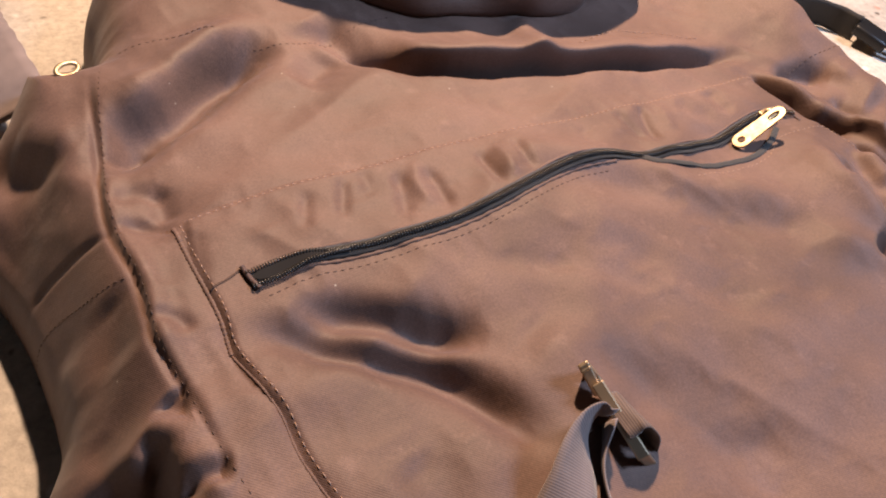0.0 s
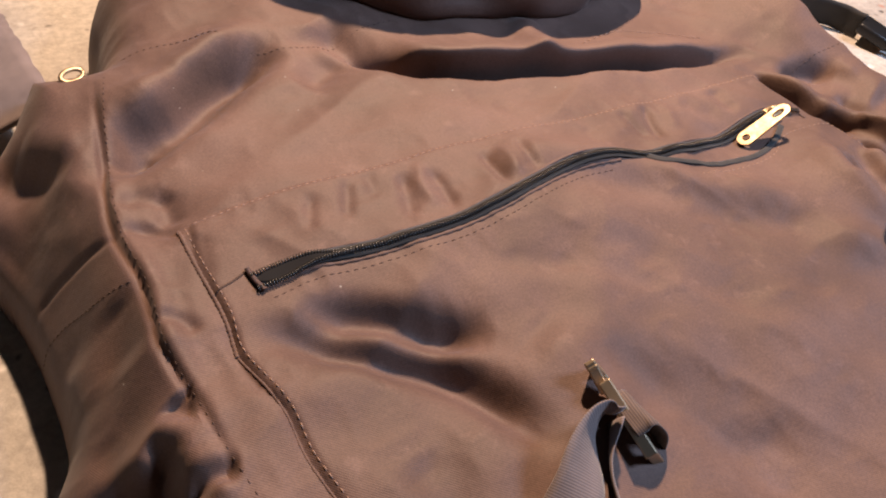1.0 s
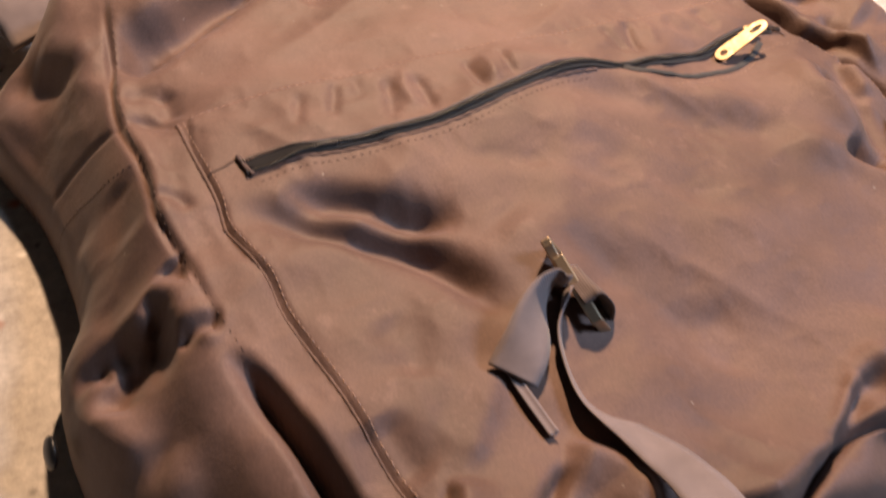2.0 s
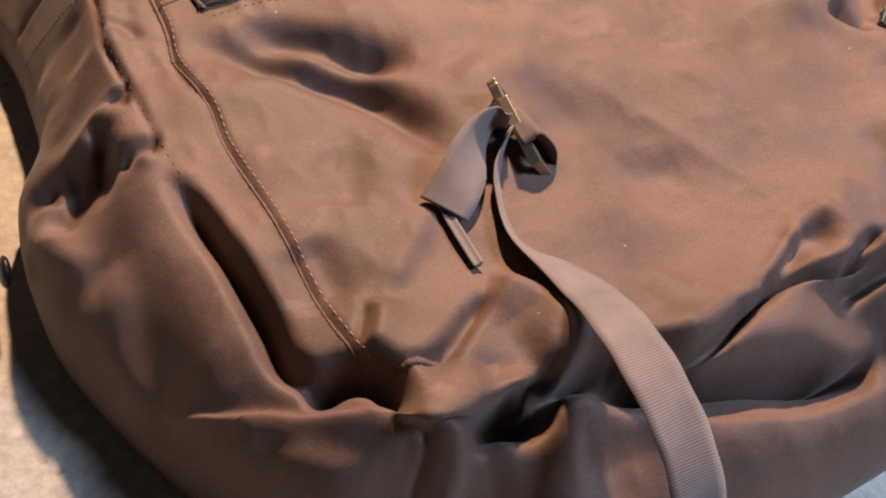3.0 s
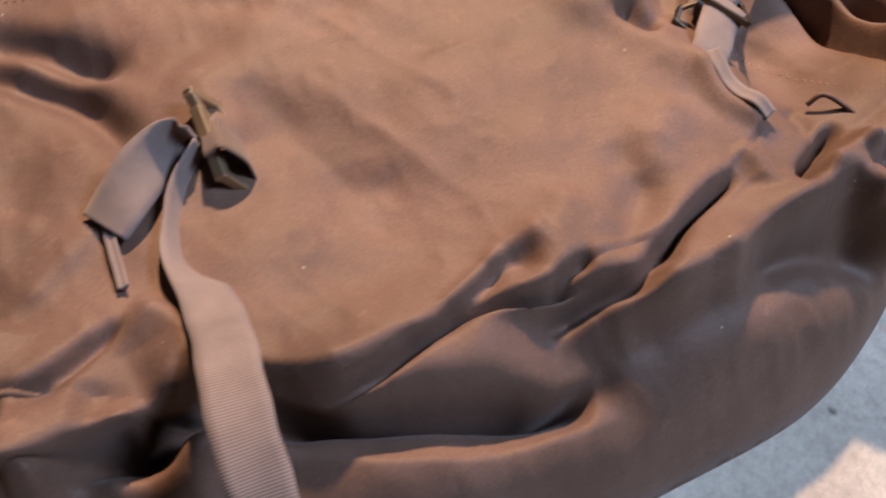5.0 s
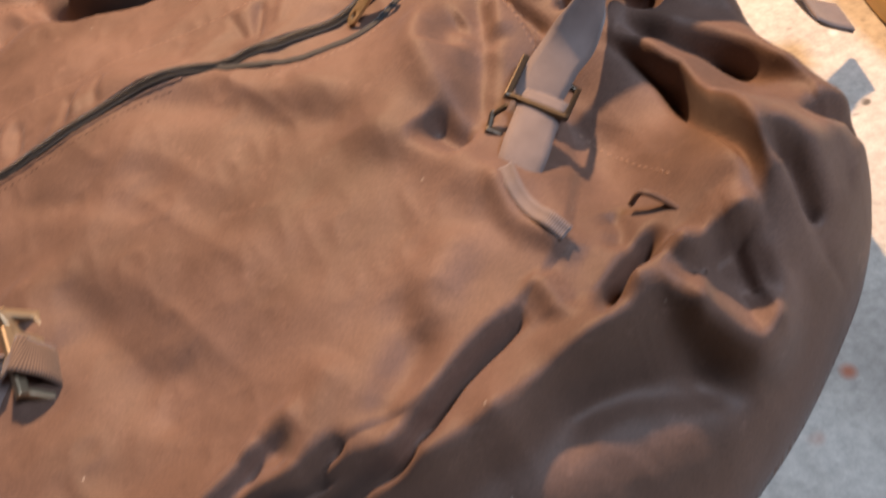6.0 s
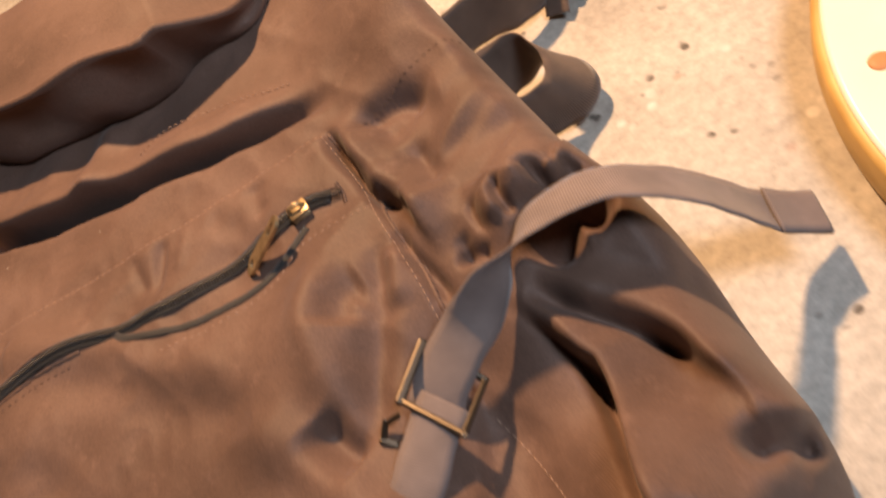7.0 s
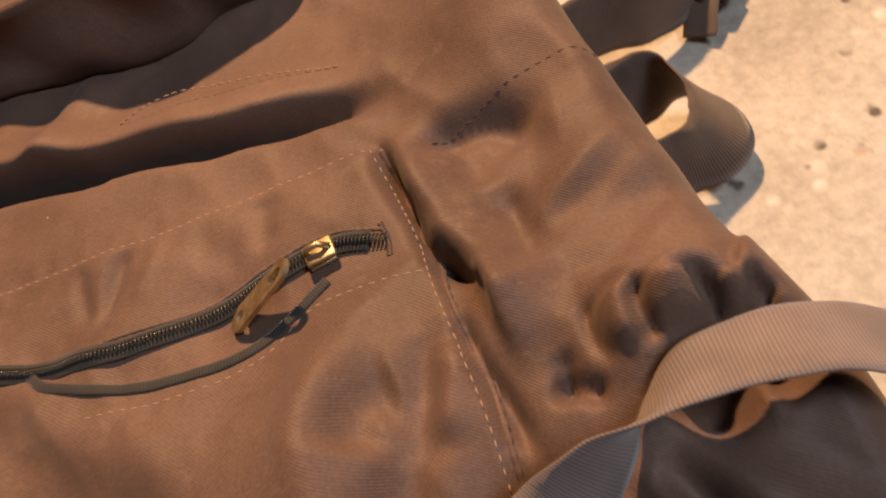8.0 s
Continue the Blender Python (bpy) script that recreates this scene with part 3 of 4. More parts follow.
PLASTER = material("plaster", (0.55, 0.5, 0.44), 0.9)
link(PLASTER, ramp(PLASTER, noise_node(PLASTER, 6.0).outputs[0], [(0.3, (0.5, 0.45, 0.39)), (0.7, (0.6, 0.55, 0.49))]).outputs[0], PLASTER.node_tree.nodes["Principled BSDF"].inputs["Base Color"])
slab("ground", (-1.2, -0.9, -0.05), (1.8, 1.6, 0.0), CONCRETE, "speckled worn concrete worktop under the backpack", "worktop")

slab("counter_base", (-1.15, -0.85, -0.9), (1.75, 1.55, -0.05), PLASTER, "plain plastered base under the worktop", "counter base")
slab("floor", (-4, -4, -1.0), (4, 4, -0.9), PLASTER, "plain floor around the counter", "floor")
slab("wall_north", (-4, 2.6, -0.9), (4, 2.7, 1.8), PLASTER, "plain plastered wall behind the counter", "wall")
slab("wall_west", (-2.7, -4, -0.9), (-2.6, 2.6, 1.8), PLASTER, "plain plastered wall beside the counter", "wall")

# ---- backpack ----
pack = empty("backpack", "brown waxed-cotton backpack lying on its back, creased and empty", "backpack")
STEP = 0.00125
gx, gy = np.arange(-0.05, 0.60, STEP), np.arange(-0.11, 0.58, STEP)
GX, GY = np.meshgrid(gx, gy)
GZ, DX, DY = height(GX.ravel(), GY.ravel(), True)
EDGE = inside(OUTLINE, GX.ravel(), GY.ravel())
PX, PY = GX.ravel() + DX, GY.ravel() + DY
# the sheet ends along the outline itself
dense = curve(np.vstack([OUTLINE, OUTLINE[:1]]), 3000)
for k in np.nonzero((EDGE < 0) & (EDGE > -0.012))[0]:
    q = dense[np.argmin((dense[:, 0] - PX[k]) ** 2 + (dense[:, 1] - PY[k]) ** 2)]
    PX[k], PY[k], GZ[k] = q[0], q[1], 0.0006
NX = len(gx)


def cloth_part(name, mask, label=""):
    """The cells of the cloth sheet that mask picks, as one mesh."""
    cells = mask[:-1, :-1] & (EDGE.reshape(GX.shape)[:-1, :-1] > -0.004)
    j, i = np.nonzero(cells)
    a = j * NX + i
    quads = np.column_stack([a, a + 1, a + 1 + NX, a + NX])
    used, back = np.unique(quads, return_inverse=True)
    me = bpy.data.meshes.new(name)
    me.from_pydata(np.column_stack([PX[used], PY[used], GZ[used]]).tolist(), [], back.reshape(quads.shape).tolist())
    me.materials.append(CLOTH)
    me.polygons.foreach_set("use_smooth", [True] * len(me.polygons))
    ob = new(name, me)
    ob.parent = pack
    return tagged(ob, label)


in_pocket = inside(POCKET, GX.ravel(), GY.ravel()).reshape(GX.shape) > 0
zl = curve(ZIP_LINE, 80)
above_zip = GY > np.interp(GX, zl[:, 0], zl[:, 1])
left_of = GX < np.interp(GY, [-0.1, 0.014, 0.05, 0.105, 0.135, 0.2, 0.237, 0.295, 0.385, 0.44, 0.6], [0.06, 0.069, 0.064, 0.053, 0.045, 0.041, 0.044, 0.046, 0.066, 0.07, 0.07])
right_of = GX > np.interp(GY, [-0.1, 0.0, 0.022, 0.06, 0.11, 0.148, 0.186, 0.213, 0.255, 0.6], [0.44, 0.43, 0.42, 0.44, 0.455, 0.457, 0.453, 0.451, 0.443, 0.44])
lower = ~in_pocket & (GY < 0.02) & ~right_of
cloth_part("front_pocket", in_pocket & ~above_zip)
cloth_part("zip_welt", in_pocket & above_zip)
cloth_part("side_panel", left_of & ~in_pocket & ~lower)
cloth_part("side_panel", right_of & ~in_pocket)
cloth_part("base_panel", lower & ~in_pocket)
cloth_part("upper_body", ~in_pocket & ~left_of & ~right_of & ~lower)

# ---- lid of the backpack: its rolled front edge and shaded front face ----
LID_EDGE = [(0.16, 0.50), (0.20, 0.45), (0.25, 0.400), (0.302, 0.371), (0.342, 0.363), (0.376, 0.347), (0.387, 0.350), (0.407, 0.353), (0.428, 0.360), (0.446, 0.385)]
LID_FOOT = [(0.16, 0.50), (0.20, 0.45), (0.255, 0.388), (0.31, 0.367), (0.351, 0.357), (0.375, 0.356), (0.39, 0.364), (0.41, 0.365), (0.431, 0.364), (0.450, 0.386)]


def lid():
    bm = bmesh.new()
    e, f = curve(LID_EDGE, 90), curve(LID_FOOT, 90)
    rows = []
    for (ex, ey), (fx, fy) in zip(e, f):
        foot = surf(fx, fy)
        top = 0.131 + 0.002 * math.sin(40 * ex) - 0.028 * min(1, max(0, (ex - 0.392) / 0.05))
        puff = 0.004 * math.sin(90 * ex) + 0.003 * math.sin(47 * ex + 1)
        rows.append([(fx, fy + 0.004, foot - 0.004), (fx, fy - 0.001, foot + 0.004), (fx * 0.6 + ex * 0.4, fy * 0.6 + ey * 0.4 + puff, foot * 0.6 + top * 0.4),
                     (ex, ey + 0.001 + puff * 0.4, top - 0.007), (ex, ey - 0.0015, top - 0.001), (ex, ey + 0.0005, top + 0.0014), (ex, ey + 0.004, top + 0.0005),
                     (ex, ey + 0.03, top + 0.004), (0.27 + 0.85 * (ex - 0.27), ey + 0.09, top + 0.004), (0.27 + 0.8 * (ex - 0.27), ey + 0.16, 0.05)])
    grid = [[bm.verts.new(p) for p in r] for r in rows]
    for a, b in zip(grid, grid[1:]):
        for k in range(len(a) - 1):
            bm.faces.new((a[k], b[k], b[k + 1], a[k + 1]))
    bmesh.ops.subdivide_edges(bm, edges=bm.edges[:], cuts=1, use_grid_fill=True, smooth=0.6)
    bmesh.ops.recalc_face_normals(bm, faces=bm.faces)
    return part("lid", bm, CLOTH, pack, "folded-over lid with a rolled hem")


lid()


# ---- seams ----
def stitches(name, pts, mat, parent, lift=0.0001, length=0.0026, gap=0.0012, thick=0.00028, line=None):
    """A row of stitches on the cloth, in one mesh."""
    c = laid(pts, lift, 400) if line is None else line
    run = np.concatenate([[0], np.cumsum(np.linalg.norm(np.diff(c, axis=0), axis=1))])
    bm = bmesh.new()
    s = 0.0
    while s + length < run[-1]:
        ends = [Vector([np.interp(u, run, c[:, k]) for k in range(3)]) for u in (s, s + length / 2, s + length)]
        ends[0].z -= thick
        ends[2].z -= thick
        tube(bm, ends, [thick * 0.7, thick, thick * 0.7], 5)
        s += length + gap * random.uniform(0.7, 1.5)
    return part(name, bm, mat, parent)


def offset(pts, dx, dy):
    return [(x + dx, y + dy) for x, y in pts]


TOP_EDGE = [(0.074, 0.2615), (0.122, 0.2635), (0.217, 0.2625), (0.29, 0.2575), (0.38, 0.2555), (0.440, 0.2525)]
LEFT_EDGE = [(0.0705, 0.262), (0.0705, 0.237), (0.0715, 0.207), (0.0695, 0.186), (0.0755, 0.154), (0.0755, 0.13), (0.081, 0.09), (0.0845, 0.04), (0.089, 0.016)]
RIGHT_EDGE = [(0.440, 0.253), (0.447, 0.213), (0.449, 0.186), (0.453, 0.148), (0.452, 0.118)]
LEFT_SEAM = [(0.0685, 0.385), (0.054, 0.33), (0.048, 0.295), (0.045, 0.269), (0.046, 0.237), (0.044, 0.212), (0.043, 0.201), (0.046, 0.173), (0.049, 0.141), (0.052, 0.12)]
stitches("stitching", TOP_EDGE, THREAD, pack)
stitches("stitching", LEFT_EDGE, THREAD, pack)
stitches("stitching", RIGHT_EDGE, THREAD, pack)
stitches("stitching", [(0.09, 0.2055), (0.112, 0.208), (0.141, 0.2045), (0.185, 0.2015), (0.22, 0.2045), (0.258, 0.2115), (0.285, 0.2105)], THREAD_DARK, pack)
stitches("stitching", [(0.33, 0.190), (0.36, 0.187), (0.39, 0.189), (0.412, 0.199), (0.448, 0.196)], THREAD, pack)
stitches("stitching", LEFT_SEAM, THREAD_DARK, pack, length=0.0022, gap=0.003, thick=0.0003)
stitches("stitching", [(0.083, 0.406), (0.135, 0.397), (0.171, 0.382), (0.208, 0.385), (0.245, 0.388)], THREAD_DARK, pack)
stitches("stitching", [(0.461, 0.246), (0.48, 0.2485), (0.502, 0.2485), (0.522, 0.246)], THREAD_DARK, pack)
stitches("stitching", [(0.285, 0.327), (0.343, 0.316), (0.398, 0.311), (0.438, 0.300)], THREAD, pack)
stitches("stitching", [(-0.003, 0.265), (0.01, 0.262), (0.025, 0.250), (0.042, 0.240)], THREAD_DARK, pack)
stitches("stitching", [(0.452, 0.089), (0.458, 0.07), (0.463, 0.05), (0.467, 0.03)], THREAD, pack, length=0.003)


def piping(name, pts, radius, mat, label="", lift=0.0):
    bm = bmesh.new()
    c = laid(pts, lift, 120)
    tube(bm, c, [radius * (1 + 0.18 * math.sin(k * 1.7) + 0.1 * math.sin(k * 0.6)) for k in range(len(c))], 8, 0.7)
    return part(name, bm, mat, pack, label)


piping("pocket_edge", offset(LEFT_EDGE[:4], -0.0030, 0.0), 0.0011, CLOTH)
piping("pocket_edge", offset(LEFT_EDGE[3:], -0.0030, 0.0), 0.0006, CLOTH)
piping("pocket_edge", [(0.084, 0.0135), (0.095, 0.009), (0.109, 0.006)], 0.0014, CLOTH)
piping("pocket_edge", offset(RIGHT_EDGE, 0.0032, 0.0), 0.0011, CLOTH)

# ---- zip ----
zipper = laid(ZIP_LINE, 0.0016, 160)


def zip_tape(name, pts, width, lift, n=120):
    c = laid(pts, lift, n)
    return ribbon(name, [(*p, 0, 1, 0.05) for p in c[:: max(1, n // 40)]], width, 0.0007, ZIP, pack, "black woven zip tape", n=n, across=4)


zip_tape("zip_tape", ZIP_LINE, 0.0074, 0.0008)
zip_tape("zip_tape", ZIP_LOWER, 0.0036, 0.0008)


def coil_row(name, line, across, pitch=0.00135):
    """Nylon teeth, one small loop after another across the line."""
    run = np.concatenate([[0], np.cumsum(np.linalg.norm(np.diff(line, axis=0), axis=1))])
    bm = bmesh.new()
    s = 0.0
    while s < run[-1]:
        p = Vector([np.interp(s, run, line[:, k]) for k in range(3)])
        q = Vector([np.interp(min(s + 0.002, run[-1]), run, line[:, k]) for k in range(3)]) - Vector([np.interp(max(s - 0.002, 0), run, line[:, k]) for k in range(3)])
        q.normalize()
        side = Vector((0, 0, 1)).cross(q).normalized()
        tube(bm, [p - side * across / 2 - q * 0.0002, p + Vector((0, 0, 0.0009)), p + side * across / 2 + q * 0.0002], [0.00042, 0.0005, 0.00042], 5)
        s += pitch
    return part(name, bm, COIL, pack, "black nylon zip teeth")


closed_chain = zipper[int(160 * 0.11):]
coil_row("zip_teeth", closed_chain, 0.0040)
gap_line = curve([(0.087, 0.0040), (0.10, 0.0042), (0.115, 0.0024), (0.126, 0.0006)], 30)
low = zipper[:22].copy()
low[:, 1] -= np.interp(low[:, 0], gap_line[:, 0], gap_line[:, 1])
high = zipper[:22].copy()
high[:, 1] += np.interp(high[:, 0], gap_line[:, 0], gap_line[:, 1])
coil_row("zip_teeth", low, 0.003)
coil_row("zip_teeth", high, 0.0026)


# near-black colour that stands in for the shade inside the zip's split
SLOT_SHADE = material("slot_shade", (0.008, 0.007, 0.007), 0.9)


def zip_opening():
    """The split in the chain, its shade drawn as a flat dark sheet, and the cloth tab that ends it."""
    bm = bmesh.new()
    c = laid([(0.0875, 0.2165), (0.10, 0.2175), (0.113, 0.2178), (0.127, 0.2168)], 0.0019, 20)
    half = [0.0004 + 0.0032 * math.sin(math.pi * (k / 19) ** 0.6) for k in range(20)]
    a = [bm.verts.new((x, y + h, z)) for (x, y, z), h in zip(c, half)]
    b = [bm.verts.new((x, y - h, z)) for (x, y, z), h in zip(c, half)]
    for k in range(19):
        bm.faces.new((b[k], b[k + 1], a[k + 1], a[k]))
    part("zip_slot_shade", bm, SLOT_SHADE, pack, "flat dark sheet painting the shade between the split teeth")


zip_opening()
piping("zip_edge", offset(ZIP_LINE[:9], 0.0, 0.0044), 0.0010, CLOTH)
piping("zip_edge", offset(ZIP_LINE[:7], 0.0, -0.0045), 0.0011, CLOTH)
piping("zip_edge", offset(ZIP_LINE[8:], 0.0, 0.0048), 0.0008, CLOTH)
piping("zip_end", [(0.0855, 0.2245), (0.0865, 0.216), (0.088, 0.2105)], 0.0011, CLOTH, lift=0.0016)
piping("zip_end", [(0.0695, 0.2185), (0.078, 0.221), (0.0855, 0.2245)], 0.0006, THREAD_DARK)
piping("zip_end", [(0.4375, 0.220), (0.4385, 0.213), (0.438, 0.207)], 0.0009, CLOTH)


def plate_outline(length, w0, w1, n=9):
    """A tab outline from the origin along x, round at both ends."""
    pts = [(w0 * math.cos(a), w0 * math.sin(a)) for a in np.linspace(math.pi / 2, 3 * math.pi / 2, n)]
    pts += [(length + w1 * math.cos(a), w1 * math.sin(a)) for a in np.linspace(-math.pi / 2, math.pi / 2, n)]
    return pts


def slider():
    """Slider body and its flat pull with two holes."""
    body = bmesh.new()
    at = Vector((0.4165, 0.2165, surf(0.4165, 0.2165) + 0.004))
    turn = pose(0, 0, 0, 0, 0, 8)
    box(body, at, (0.0105, 0.0085, 0.0018), turn, 0.0007)
    box(body, at + Vector((-0.0005, 0, -0.0028)), (0.0095, 0.0075, 0.0016), turn, 0.0006)
    tube(body, [at + Vector((-0.004, 0, 0.0008)), at + Vector((-0.003, 0, 0.0034)), at + Vector((0.001, 0, 0.0040)), at + Vector((0.004, 0, 0.001))], 0.0011, 8)
    part("zip_slider", body, BRASS, pack, "antique brass zip slider")
    # pull: ring-shaped eye, bar and hole cut as an outline with two openings
    bm = bmesh.new()
    outer = plate_outline(0.0265, 0.0050, 0.0042, 12)
    hole1 = [(0.0002 + 0.0024 * math.cos(a), 0.0024 * math.sin(a)) for a in np.linspace(0, 2 * math.pi, 17)[:-1]]
    hole2 = [(0.0235 + 0.0042 * math.cos(a), 0.0021 * math.sin(a)) for a in np.linspace(0, 2 * math.pi, 17)[:-1]]
    edges = []
    for ring in (outer, hole1, hole2):
        vs = [bm.verts.new((x, y, 0)) for x, y in ring]
        edges += [bm.edges.new((vs[k], vs[(k + 1) % len(vs)])) for k in range(len(vs))]
    bmesh.ops.triangle_fill(bm, use_beauty=True, edges=edges)
    got = bmesh.ops.extrude_face_region(bm, geom=bm.faces[:])
    bmesh.ops.translate(bm, verts=[v for v in got["geom"] if isinstance(v, bmesh.types.BMVert)], vec=(0, 0, 0.0016))
    bmesh.ops.recalc_face_normals(bm, faces=bm.faces)
    start, end = Vector((0.3855, 0.2065, 0.0885)), Vector((0.4150, 0.2060, 0.1085))
    d = (end - start).normalized()
    n = Vector((-0.45, 0.12, 0.88))
    n = (n - n.dot(d) * d).normalized()
    m = Matrix((d, n.cross(d), n)).transposed().to_4x4()
    m.translation = start
    bmesh.ops.transform(bm, matrix=m, verts=bm.verts)
    part("zip_pull", bm, BRASS, pack, "flat antique brass zip pull with a hole", smooth=False)


slider()


# ---- straps and buckles ----
def strap_buckle(corners, hook, label, metal, slim=1.0):
    """A slotted frame of four flat bars with an open hook beyond one end."""
    c = [Vector(p) for p in corners]
    h = [Vector(p) for p in hook]
    n = (c[1] - c[0]).cross(c[3] - c[0]).normalized()

    def bar(name, a, b, wide, deep, parent, label=""):
        bm = bmesh.new()
        d = (b - a).normalized()
        m = Matrix((d, n.cross(d), n)).transposed().to_4x4()
        box(bm, (a + b) / 2, ((b - a).length + wide * slim, wide * slim, deep * slim), m, 0.0007)
        return part(name, bm, metal, parent, label, smooth=False)

    frame_bar = bar("buckle", c[0], c[1], 0.0046, 0.0052, pack, label)
    bar("bar", c[1], c[2], 0.0034, 0.0046, frame_bar)
    bar("bar", c[2], c[3], 0.0038, 0.0046, frame_bar)
    bar("bar", c[3], c[0], 0.0034, 0.0046, frame_bar)
    for a, b in zip(h, h[1:]):
        bar("hook", a, b, 0.0042, 0.0046, frame_bar)


strap_buckle([(0.187, 0.102, 0.101), (0.188, 0.074, 0.094), (0.198, 0.071, 0.080), (0.196, 0.098, 0.087)],
             [(0.188, 0.104, 0.097), (0.1862, 0.1118, 0.1025), (0.1945, 0.112, 0.0915), (0.1965, 0.106, 0.088)], "worn antique brass strap buckle with an open hook", BRONZE)
# same metal as the left buckle, coloured darker where the lamp would brighten it
strap_buckle([(0.4440, 0.1190, 0.0930), (0.4280, 0.1010, 0.0960), (0.4440, 0.0780, 0.0920), (0.4580, 0.0970, 0.0820)],
             [(0.4240, 0.0970, 0.0940), (0.4180, 0.0980, 0.0920), (0.4140, 0.0940, 0.0890), (0.4170, 0.0910, 0.0870)], "antique brass strap buckle with an open hook, shade put into its colour", BRONZE_SHADED, 0.72)

W20 = 0.0205
ribbon("strap_anchor", [(0.141, 0.0655, 0.093, 0.1138, -0.9671, -0.2276), (0.1525, 0.074, 0.0985, 0.372, -0.8504, -0.372), (0.167, 0.0885, 0.1005, 0.6086, -0.0609, -0.7912), (0.1775, 0.094, 0.101, 0.4333, 0.2476, -0.8666), (0.183, 0.092, 0.101, 0.4333, 0.2476, -0.8666)],
       0.021, 0.0014, TAPE, pack, "ribbed grey-brown webbing stitched to the pocket", n=50, curl=0.001)
ribbon("strap_loop", [(0.185, 0.089, 0.0990, 0, 0.97, -0.22), (0.191, 0.0885, 0.1015, 0, 0.97, -0.22), (0.195, 0.0865, 0.0985, 0, 0.97, -0.22), (0.199, 0.085, 0.092, 0, 0.97, -0.22), (0.2005, 0.084, 0.084, 0, 0.97, -0.22)],
       W20, 0.0014, TAPE_DARK, pack, "", n=40)
ribbon("strap_tail", [(0.184, 0.09, 0.094, 0.35, 0.5, -0.8), (0.174, 0.077, 0.089, 0.5, 0.2, -0.82), (0.168, 0.061, 0.087, 0.55, 0.1, -0.8), (0.165, 0.043, 0.089, 0.62, 0.15, -0.75), (0.169, 0.025, 0.095, 0.72, 0.35, -0.55), (0.171, 0.001, 0.105, 0.93, 0.25, -0.22), (0.17, -0.02, 0.111, 1, 0.08, -0.05), (0.169, -0.039, 0.111, 1, 0.05, 0), (0.169, -0.056, 0.105, 1, 0, 0.03), (0.168, -0.072, 0.094, 1, 0, 0.05), (0.168, -0.095, 0.066, 1, 0, 0.05), (0.168, -0.112, 0.028, 1, 0, 0), (0.167, -0.135, 0.004, 1, 0, 0), (0.165, -0.19, 0.002, 1, 0, 0)],
       W20, 0.0014, TAPE, pack, "long grey-brown webbing strap end hanging over the base", n=150, curl=0.0008)


def binding(name, pts, width, thick, label):
    c = laid(pts, 0.0035, 60)
    ob = ribbon(name, [(*p, *w) for p, w in zip(c[::10].tolist(), [(1, 0.35, 0.2)] * 6)], width, thick, TAPE, pack, label, n=40, across=4, curl=0.0012)
    return ob


binding("binding", [(0.1424, 0.0782), (0.1418, 0.0622), (0.1421, 0.0507), (0.1424, 0.0396), (0.1423, 0.0302)], 0.0042, 0.0018, "stitched edge binding")
binding("binding", [(0.4105, 0.063), (0.4095, 0.050), (0.412, 0.037), (0.417, 0.0255), (0.4216, 0.0175)], 0.0065, 0.0022, "stitched edge binding")
ribbon("strap_anchor", [(0.443, 0.093, 0.092, 0.4581, -0.8653, -0.2036), (0.4385, 0.0895, 0.092, 0.4581, -0.8653, -0.2036), (0.4305, 0.0825, 0.0905, 0.6823, -0.6823, -0.2624), (0.4205, 0.0715, 0.0895, 0.6732, -0.6732, -0.306), (0.4115, 0.063, 0.0875, 0.5569, -0.7956, -0.2387), (0.407, 0.056, 0.0875, 0.424, -0.848, -0.318)],
       0.0205, 0.0014, TAPE, pack, "ribbed grey-brown webbing stitched to the pocket", n=50, curl=-0.001)
ribbon("strap_tail", [(0.4320, 0.092, 0.0770, 0.7, -0.66, -0.33), (0.4385, 0.099, 0.0850, 0.7, -0.66, -0.33), (0.4525, 0.1085, 0.0905, 0.75, -0.6, -0.3), (0.4670, 0.1150, 0.0950, 0.75, -0.35, -0.55), (0.480, 0.1210, 0.1015, 0.5, 0.0, -0.87), (0.4905, 0.1255, 0.1060, 0.1, 0.5, -0.86),
                      (0.506, 0.1290, 0.1110, 0.0, 0.85, -0.5), (0.532, 0.1265, 0.1110, 0, 0.93, -0.35), (0.556, 0.1200, 0.0950, 0.05, 0.94, -0.2), (0.575, 0.1180, 0.0670, 0.05, 0.95, 0.0), (0.5913, 0.1165, 0.0400, 0.05, 0.95, 0.15), (0.6105, 0.1115, 0.0245, 0.2, 0.96, -0.05)],
       0.0225, 0.0014, TAPE, pack, "grey-brown webbing strap end arching over the pocket", n=150, curl=0.001)
ribbon("strap_hem", [(0.5913, 0.1165, 0.0416, -0.05, -0.95, -0.15), (0.600, 0.1145, 0.0330, -0.1, -0.96, -0.05), (0.611, 0.1113, 0.0260, -0.2, -0.96, 0.05)], 0.0228, 0.0016, TAPE, pack, "folded and stitched strap end", n=16)

# webbing loops beside the bag
ribbon("side_strap", [(0.520, 0.2800, 0.030, -0.6, 0.15, 0.78), (0.540, 0.2830, 0.030, -0.6, 0.15, 0.78), (0.555, 0.2810, 0.031, -0.6, 0.15, 0.78), (0.565, 0.2680, 0.030, -0.6, 0.15, 0.78), (0.565, 0.2530, 0.028, -0.6, 0.15, 0.78), (0.556, 0.2445, 0.026, -0.6, 0.15, 0.78), (0.543, 0.2440, 0.024, -0.6, 0.15, 0.78), (0.525, 0.2460, 0.024, -0.6, 0.15, 0.78)],
       0.037, 0.0018, TAPE_DARK, pack, "ribbed brown webbing bent into a loop", n=110)
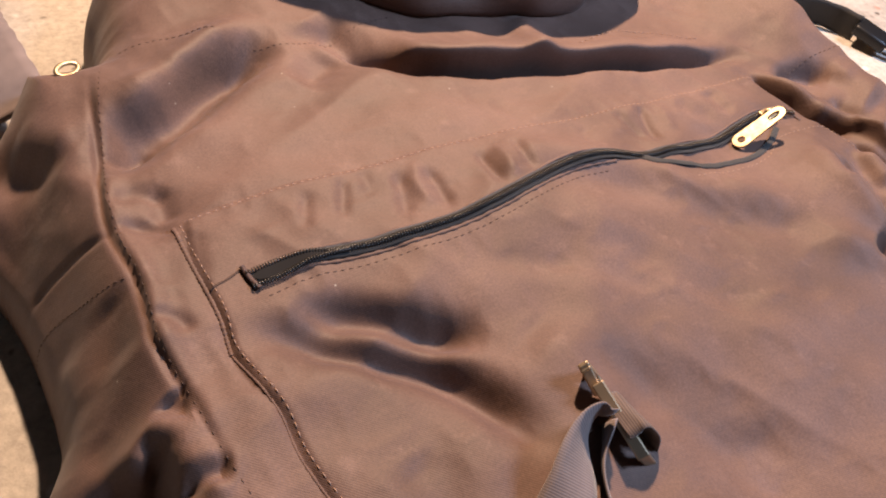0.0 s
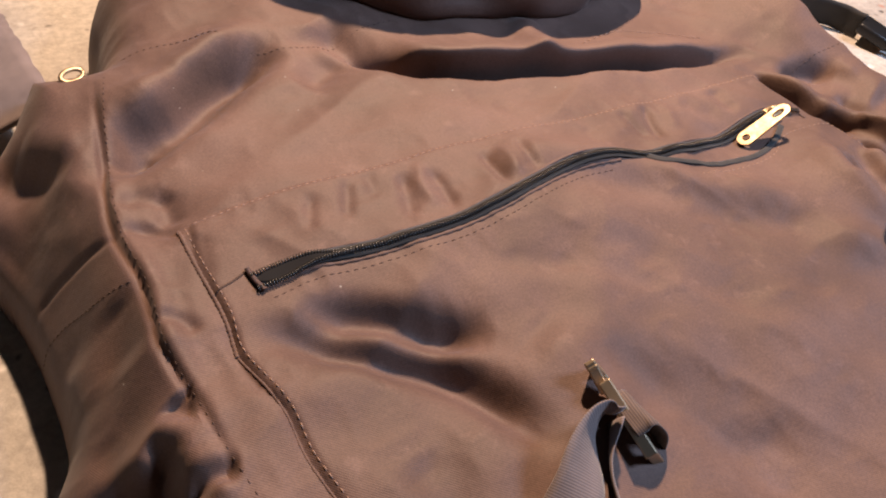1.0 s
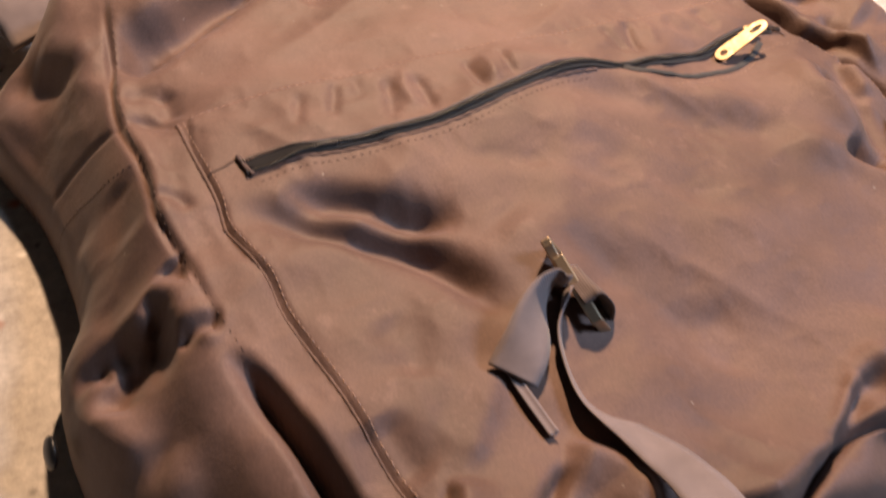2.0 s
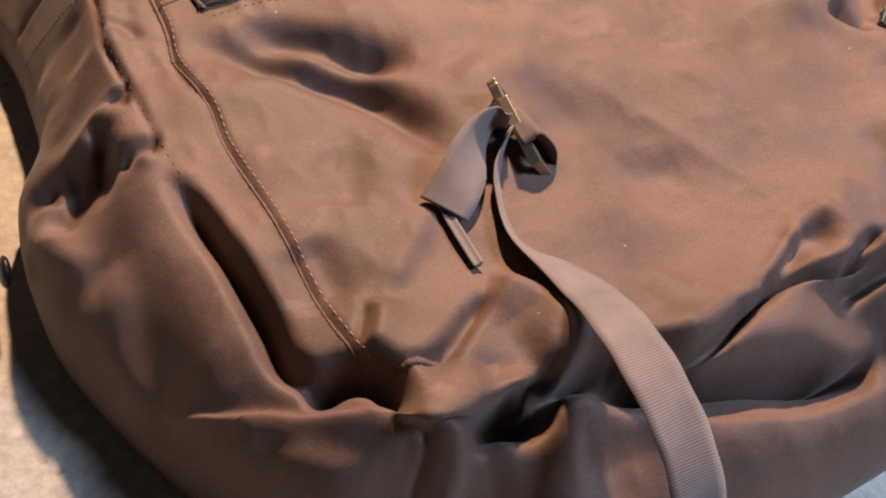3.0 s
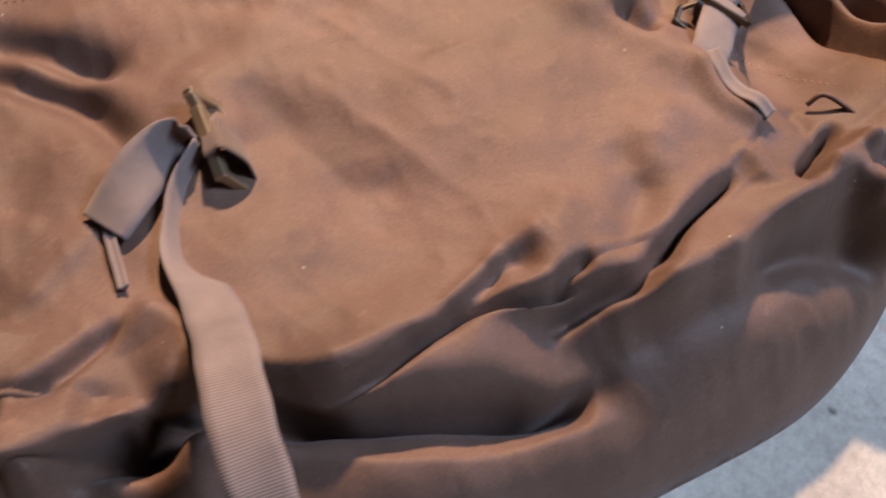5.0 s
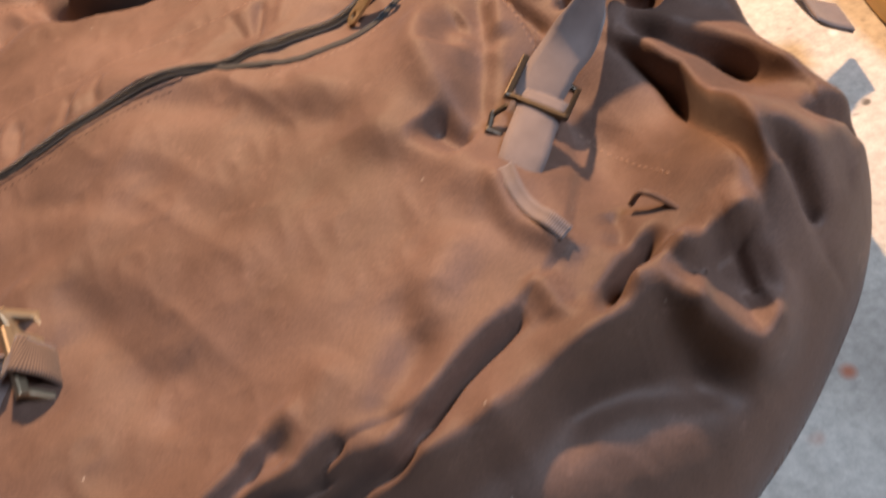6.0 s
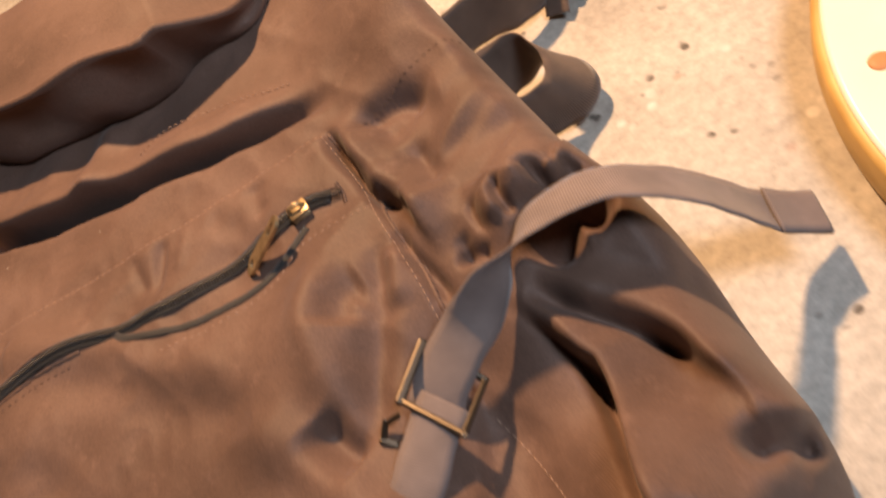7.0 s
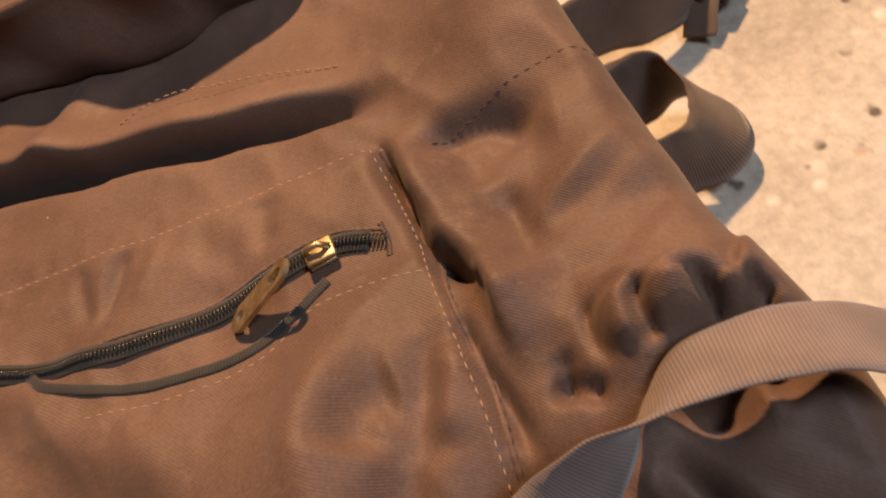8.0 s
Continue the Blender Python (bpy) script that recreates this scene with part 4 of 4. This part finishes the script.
ribbon("side_strap", [(0.515, 0.325, 0.030, 0.1, 0.2, 1), (0.540, 0.330, 0.030, 0.1, 0.2, 1), (0.565, 0.327, 0.028, 0.1, 0.15, 1), (0.585, 0.335, 0.024, 0, 0.1, 1), (0.600, 0.352, 0.020, 0, 0.1, 1), (0.62, 0.40, 0.018, 0, 0.1, 1)],
       0.034, 0.0016, TAPE_DARK, pack, "ribbed brown webbing standing on edge", n=70)
ribbon("side_strap", [(0.585, 0.322, 0.004, 0.5, -0.8, 0), (0.593, 0.335, 0.014, 0.6, -0.7, 0), (0.604, 0.345, 0.006, 0.6, -0.7, 0)], 0.016, 0.0016, TAPE_DARK, pack, "", n=30)
ribbon("shoulder_strap", [(0.028, 0.440, 0.030, 0.9, -0.3, 0.2), (0.022, 0.475, 0.036, 0.9, -0.1, 0.2), (0.018, 0.52, 0.034, 0.95, 0, 0.15), (0.016, 0.60, 0.012, 1, 0, 0)], 0.045, 0.004, TAPE, pack, "ribbed pinkish-brown shoulder strap", n=60)


ribbon("side_strap", [(0.612, 0.372, 0.016, 0, 0.15, 1), (0.650, 0.405, 0.016, 0.1, 0.1, 1), (0.695, 0.402, 0.015, 0.1, -0.1, 1), (0.730, 0.375, 0.014, 0.1, -0.2, 1), (0.742, 0.348, 0.013, 0.1, -0.2, 1)], 0.026, 0.0018, ZIP, pack, "black webbing strap end", n=60)


def side_clip():
    bm = bmesh.new()
    turn = pose(0, 0, 0, 0, 20, 35)
    box(bm, (0.606, 0.352, 0.014), (0.030, 0.024, 0.010), turn, 0.003)
    box(bm, (0.596, 0.338, 0.012), (0.016, 0.006, 0.006), turn, 0.002)
    box(bm, (0.604, 0.333, 0.012), (0.016, 0.006, 0.006), turn, 0.002)
    part("side_clip", bm, PLASTIC, pack, "black plastic strap clip")
    bm = bmesh.new()
    turn = pose(0, 0, 0, 0, 10, -70)
    box(bm, (0.748, 0.335, 0.013), (0.034, 0.026, 0.011), turn, 0.003)
    box(bm, (0.752, 0.312, 0.012), (0.018, 0.006, 0.007), turn, 0.002)
    box(bm, (0.762, 0.316, 0.012), (0.018, 0.006, 0.007), turn, 0.002)
    part("side_clip", bm, PLASTIC, pack, "black plastic strap clip")


side_clip()


def ring_of(name, centre, rx, ry, thick, tilt, mat, label):
    bm = bmesh.new()
    m = Matrix.Translation(centre) @ tilt
    tube(bm, [m @ Vector((rx * math.cos(a), ry * math.sin(a), 0)) for a in np.linspace(0, 2 * math.pi, 33)], thick, 8, 0.8)
    return part(name, bm, mat, pack, label)


ring_of("eyelet", (0.0545, 0.398, surf(0.0545, 0.398) + 0.002), 0.0062, 0.0036, 0.0014, pose(0, 0, 0, 25, 0, 20), BRASS, "small brass eyelet ring")


def stud():
    bm = bmesh.new()
    bmesh.ops.create_uvsphere(bm, u_segments=20, v_segments=10, radius=0.0075)
    bmesh.ops.transform(bm, matrix=Matrix.Translation((-0.0285, 0.145, 0.028)) @ pose(0, 0, 0, 0, -70, 0) @ Matrix.Diagonal((1, 1, 0.35, 1)), verts=bm.verts)
    part("snap_stud", bm, PLASTIC, pack, "dark metal snap stud")


stud()
# pinched cord loop on the right panel
bm = bmesh.new()
tube(bm, curve([(0.447, 0.029, 0.085), (0.4515, 0.0275, 0.0915), (0.457, 0.0195, 0.091), (0.4605, 0.011, 0.089), (0.459, 0.006, 0.084)], 30), 0.0013, 8)
part("cord_loop", bm, CLOTH, pack, "pinched piping loop")

# ---- round board beside the bag ----
WOOD = material("golden_wood", (0.55, 0.33, 0.1), 0.45)
grain = noise_node(WOOD, 30.0, 5.0)
link(WOOD, ramp(WOOD, grain.outputs[0], [(0.3, (0.46, 0.27, 0.08)), (0.7, (0.66, 0.43, 0.15))]).outputs[0], WOOD.node_tree.nodes["Principled BSDF"].inputs["Base Color"])
IVORY = material("ivory_glaze", (0.86, 0.80, 0.66), 0.25)
link(IVORY, ramp(IVORY, noise_node(IVORY, 14.0).outputs[0], [(0.3, (0.82, 0.76, 0.62)), (0.7, (0.88, 0.83, 0.70))]).outputs[0], IVORY.node_tree.nodes["Principled BSDF"].inputs["Base Color"])
RUST = material("rust_spot", (0.55, 0.24, 0.1), 0.5)


def lathe(profile, centre, n=160):
    bm = bmesh.new()
    rings = []
    for r, z in profile:
        rings.append([bm.verts.new((centre[0] + r * math.cos(a), centre[1] + r * math.sin(a), z)) for a in (2 * math.pi * k / n for k in range(n))])
    for a, b in zip(rings, rings[1:]):
        for k in range(n):
            bm.faces.new((a[k], a[(k + 1) % n], b[(k + 1) % n], b[k]))
    bm.faces.new(rings[-1])
    bm.faces.new(rings[0][::-1])
    return bm


board = empty("round_board", "round board with golden wooden rim and ivory top", "board")
CB = (0.829, 0.096)
part("rim", lathe([(0.186, 0.0), (0.1885, 0.002), (0.1905, 0.012), (0.1905, 0.026), (0.1895, 0.0285), (0.187, 0.0295)], CB), WOOD, board, "golden wooden rim")
part("top", lathe([(0.1868, 0.0285), (0.1862, 0.0305), (0.184, 0.0312), (0.05, 0.0312)], CB), IVORY, board, "glossy ivory top")
part("spot", lathe([(0.0055, 0.0312), (0.0052, 0.0316), (0.002, 0.0318)], (0.673, 0.156), 24), RUST, board, "rust-coloured spot")
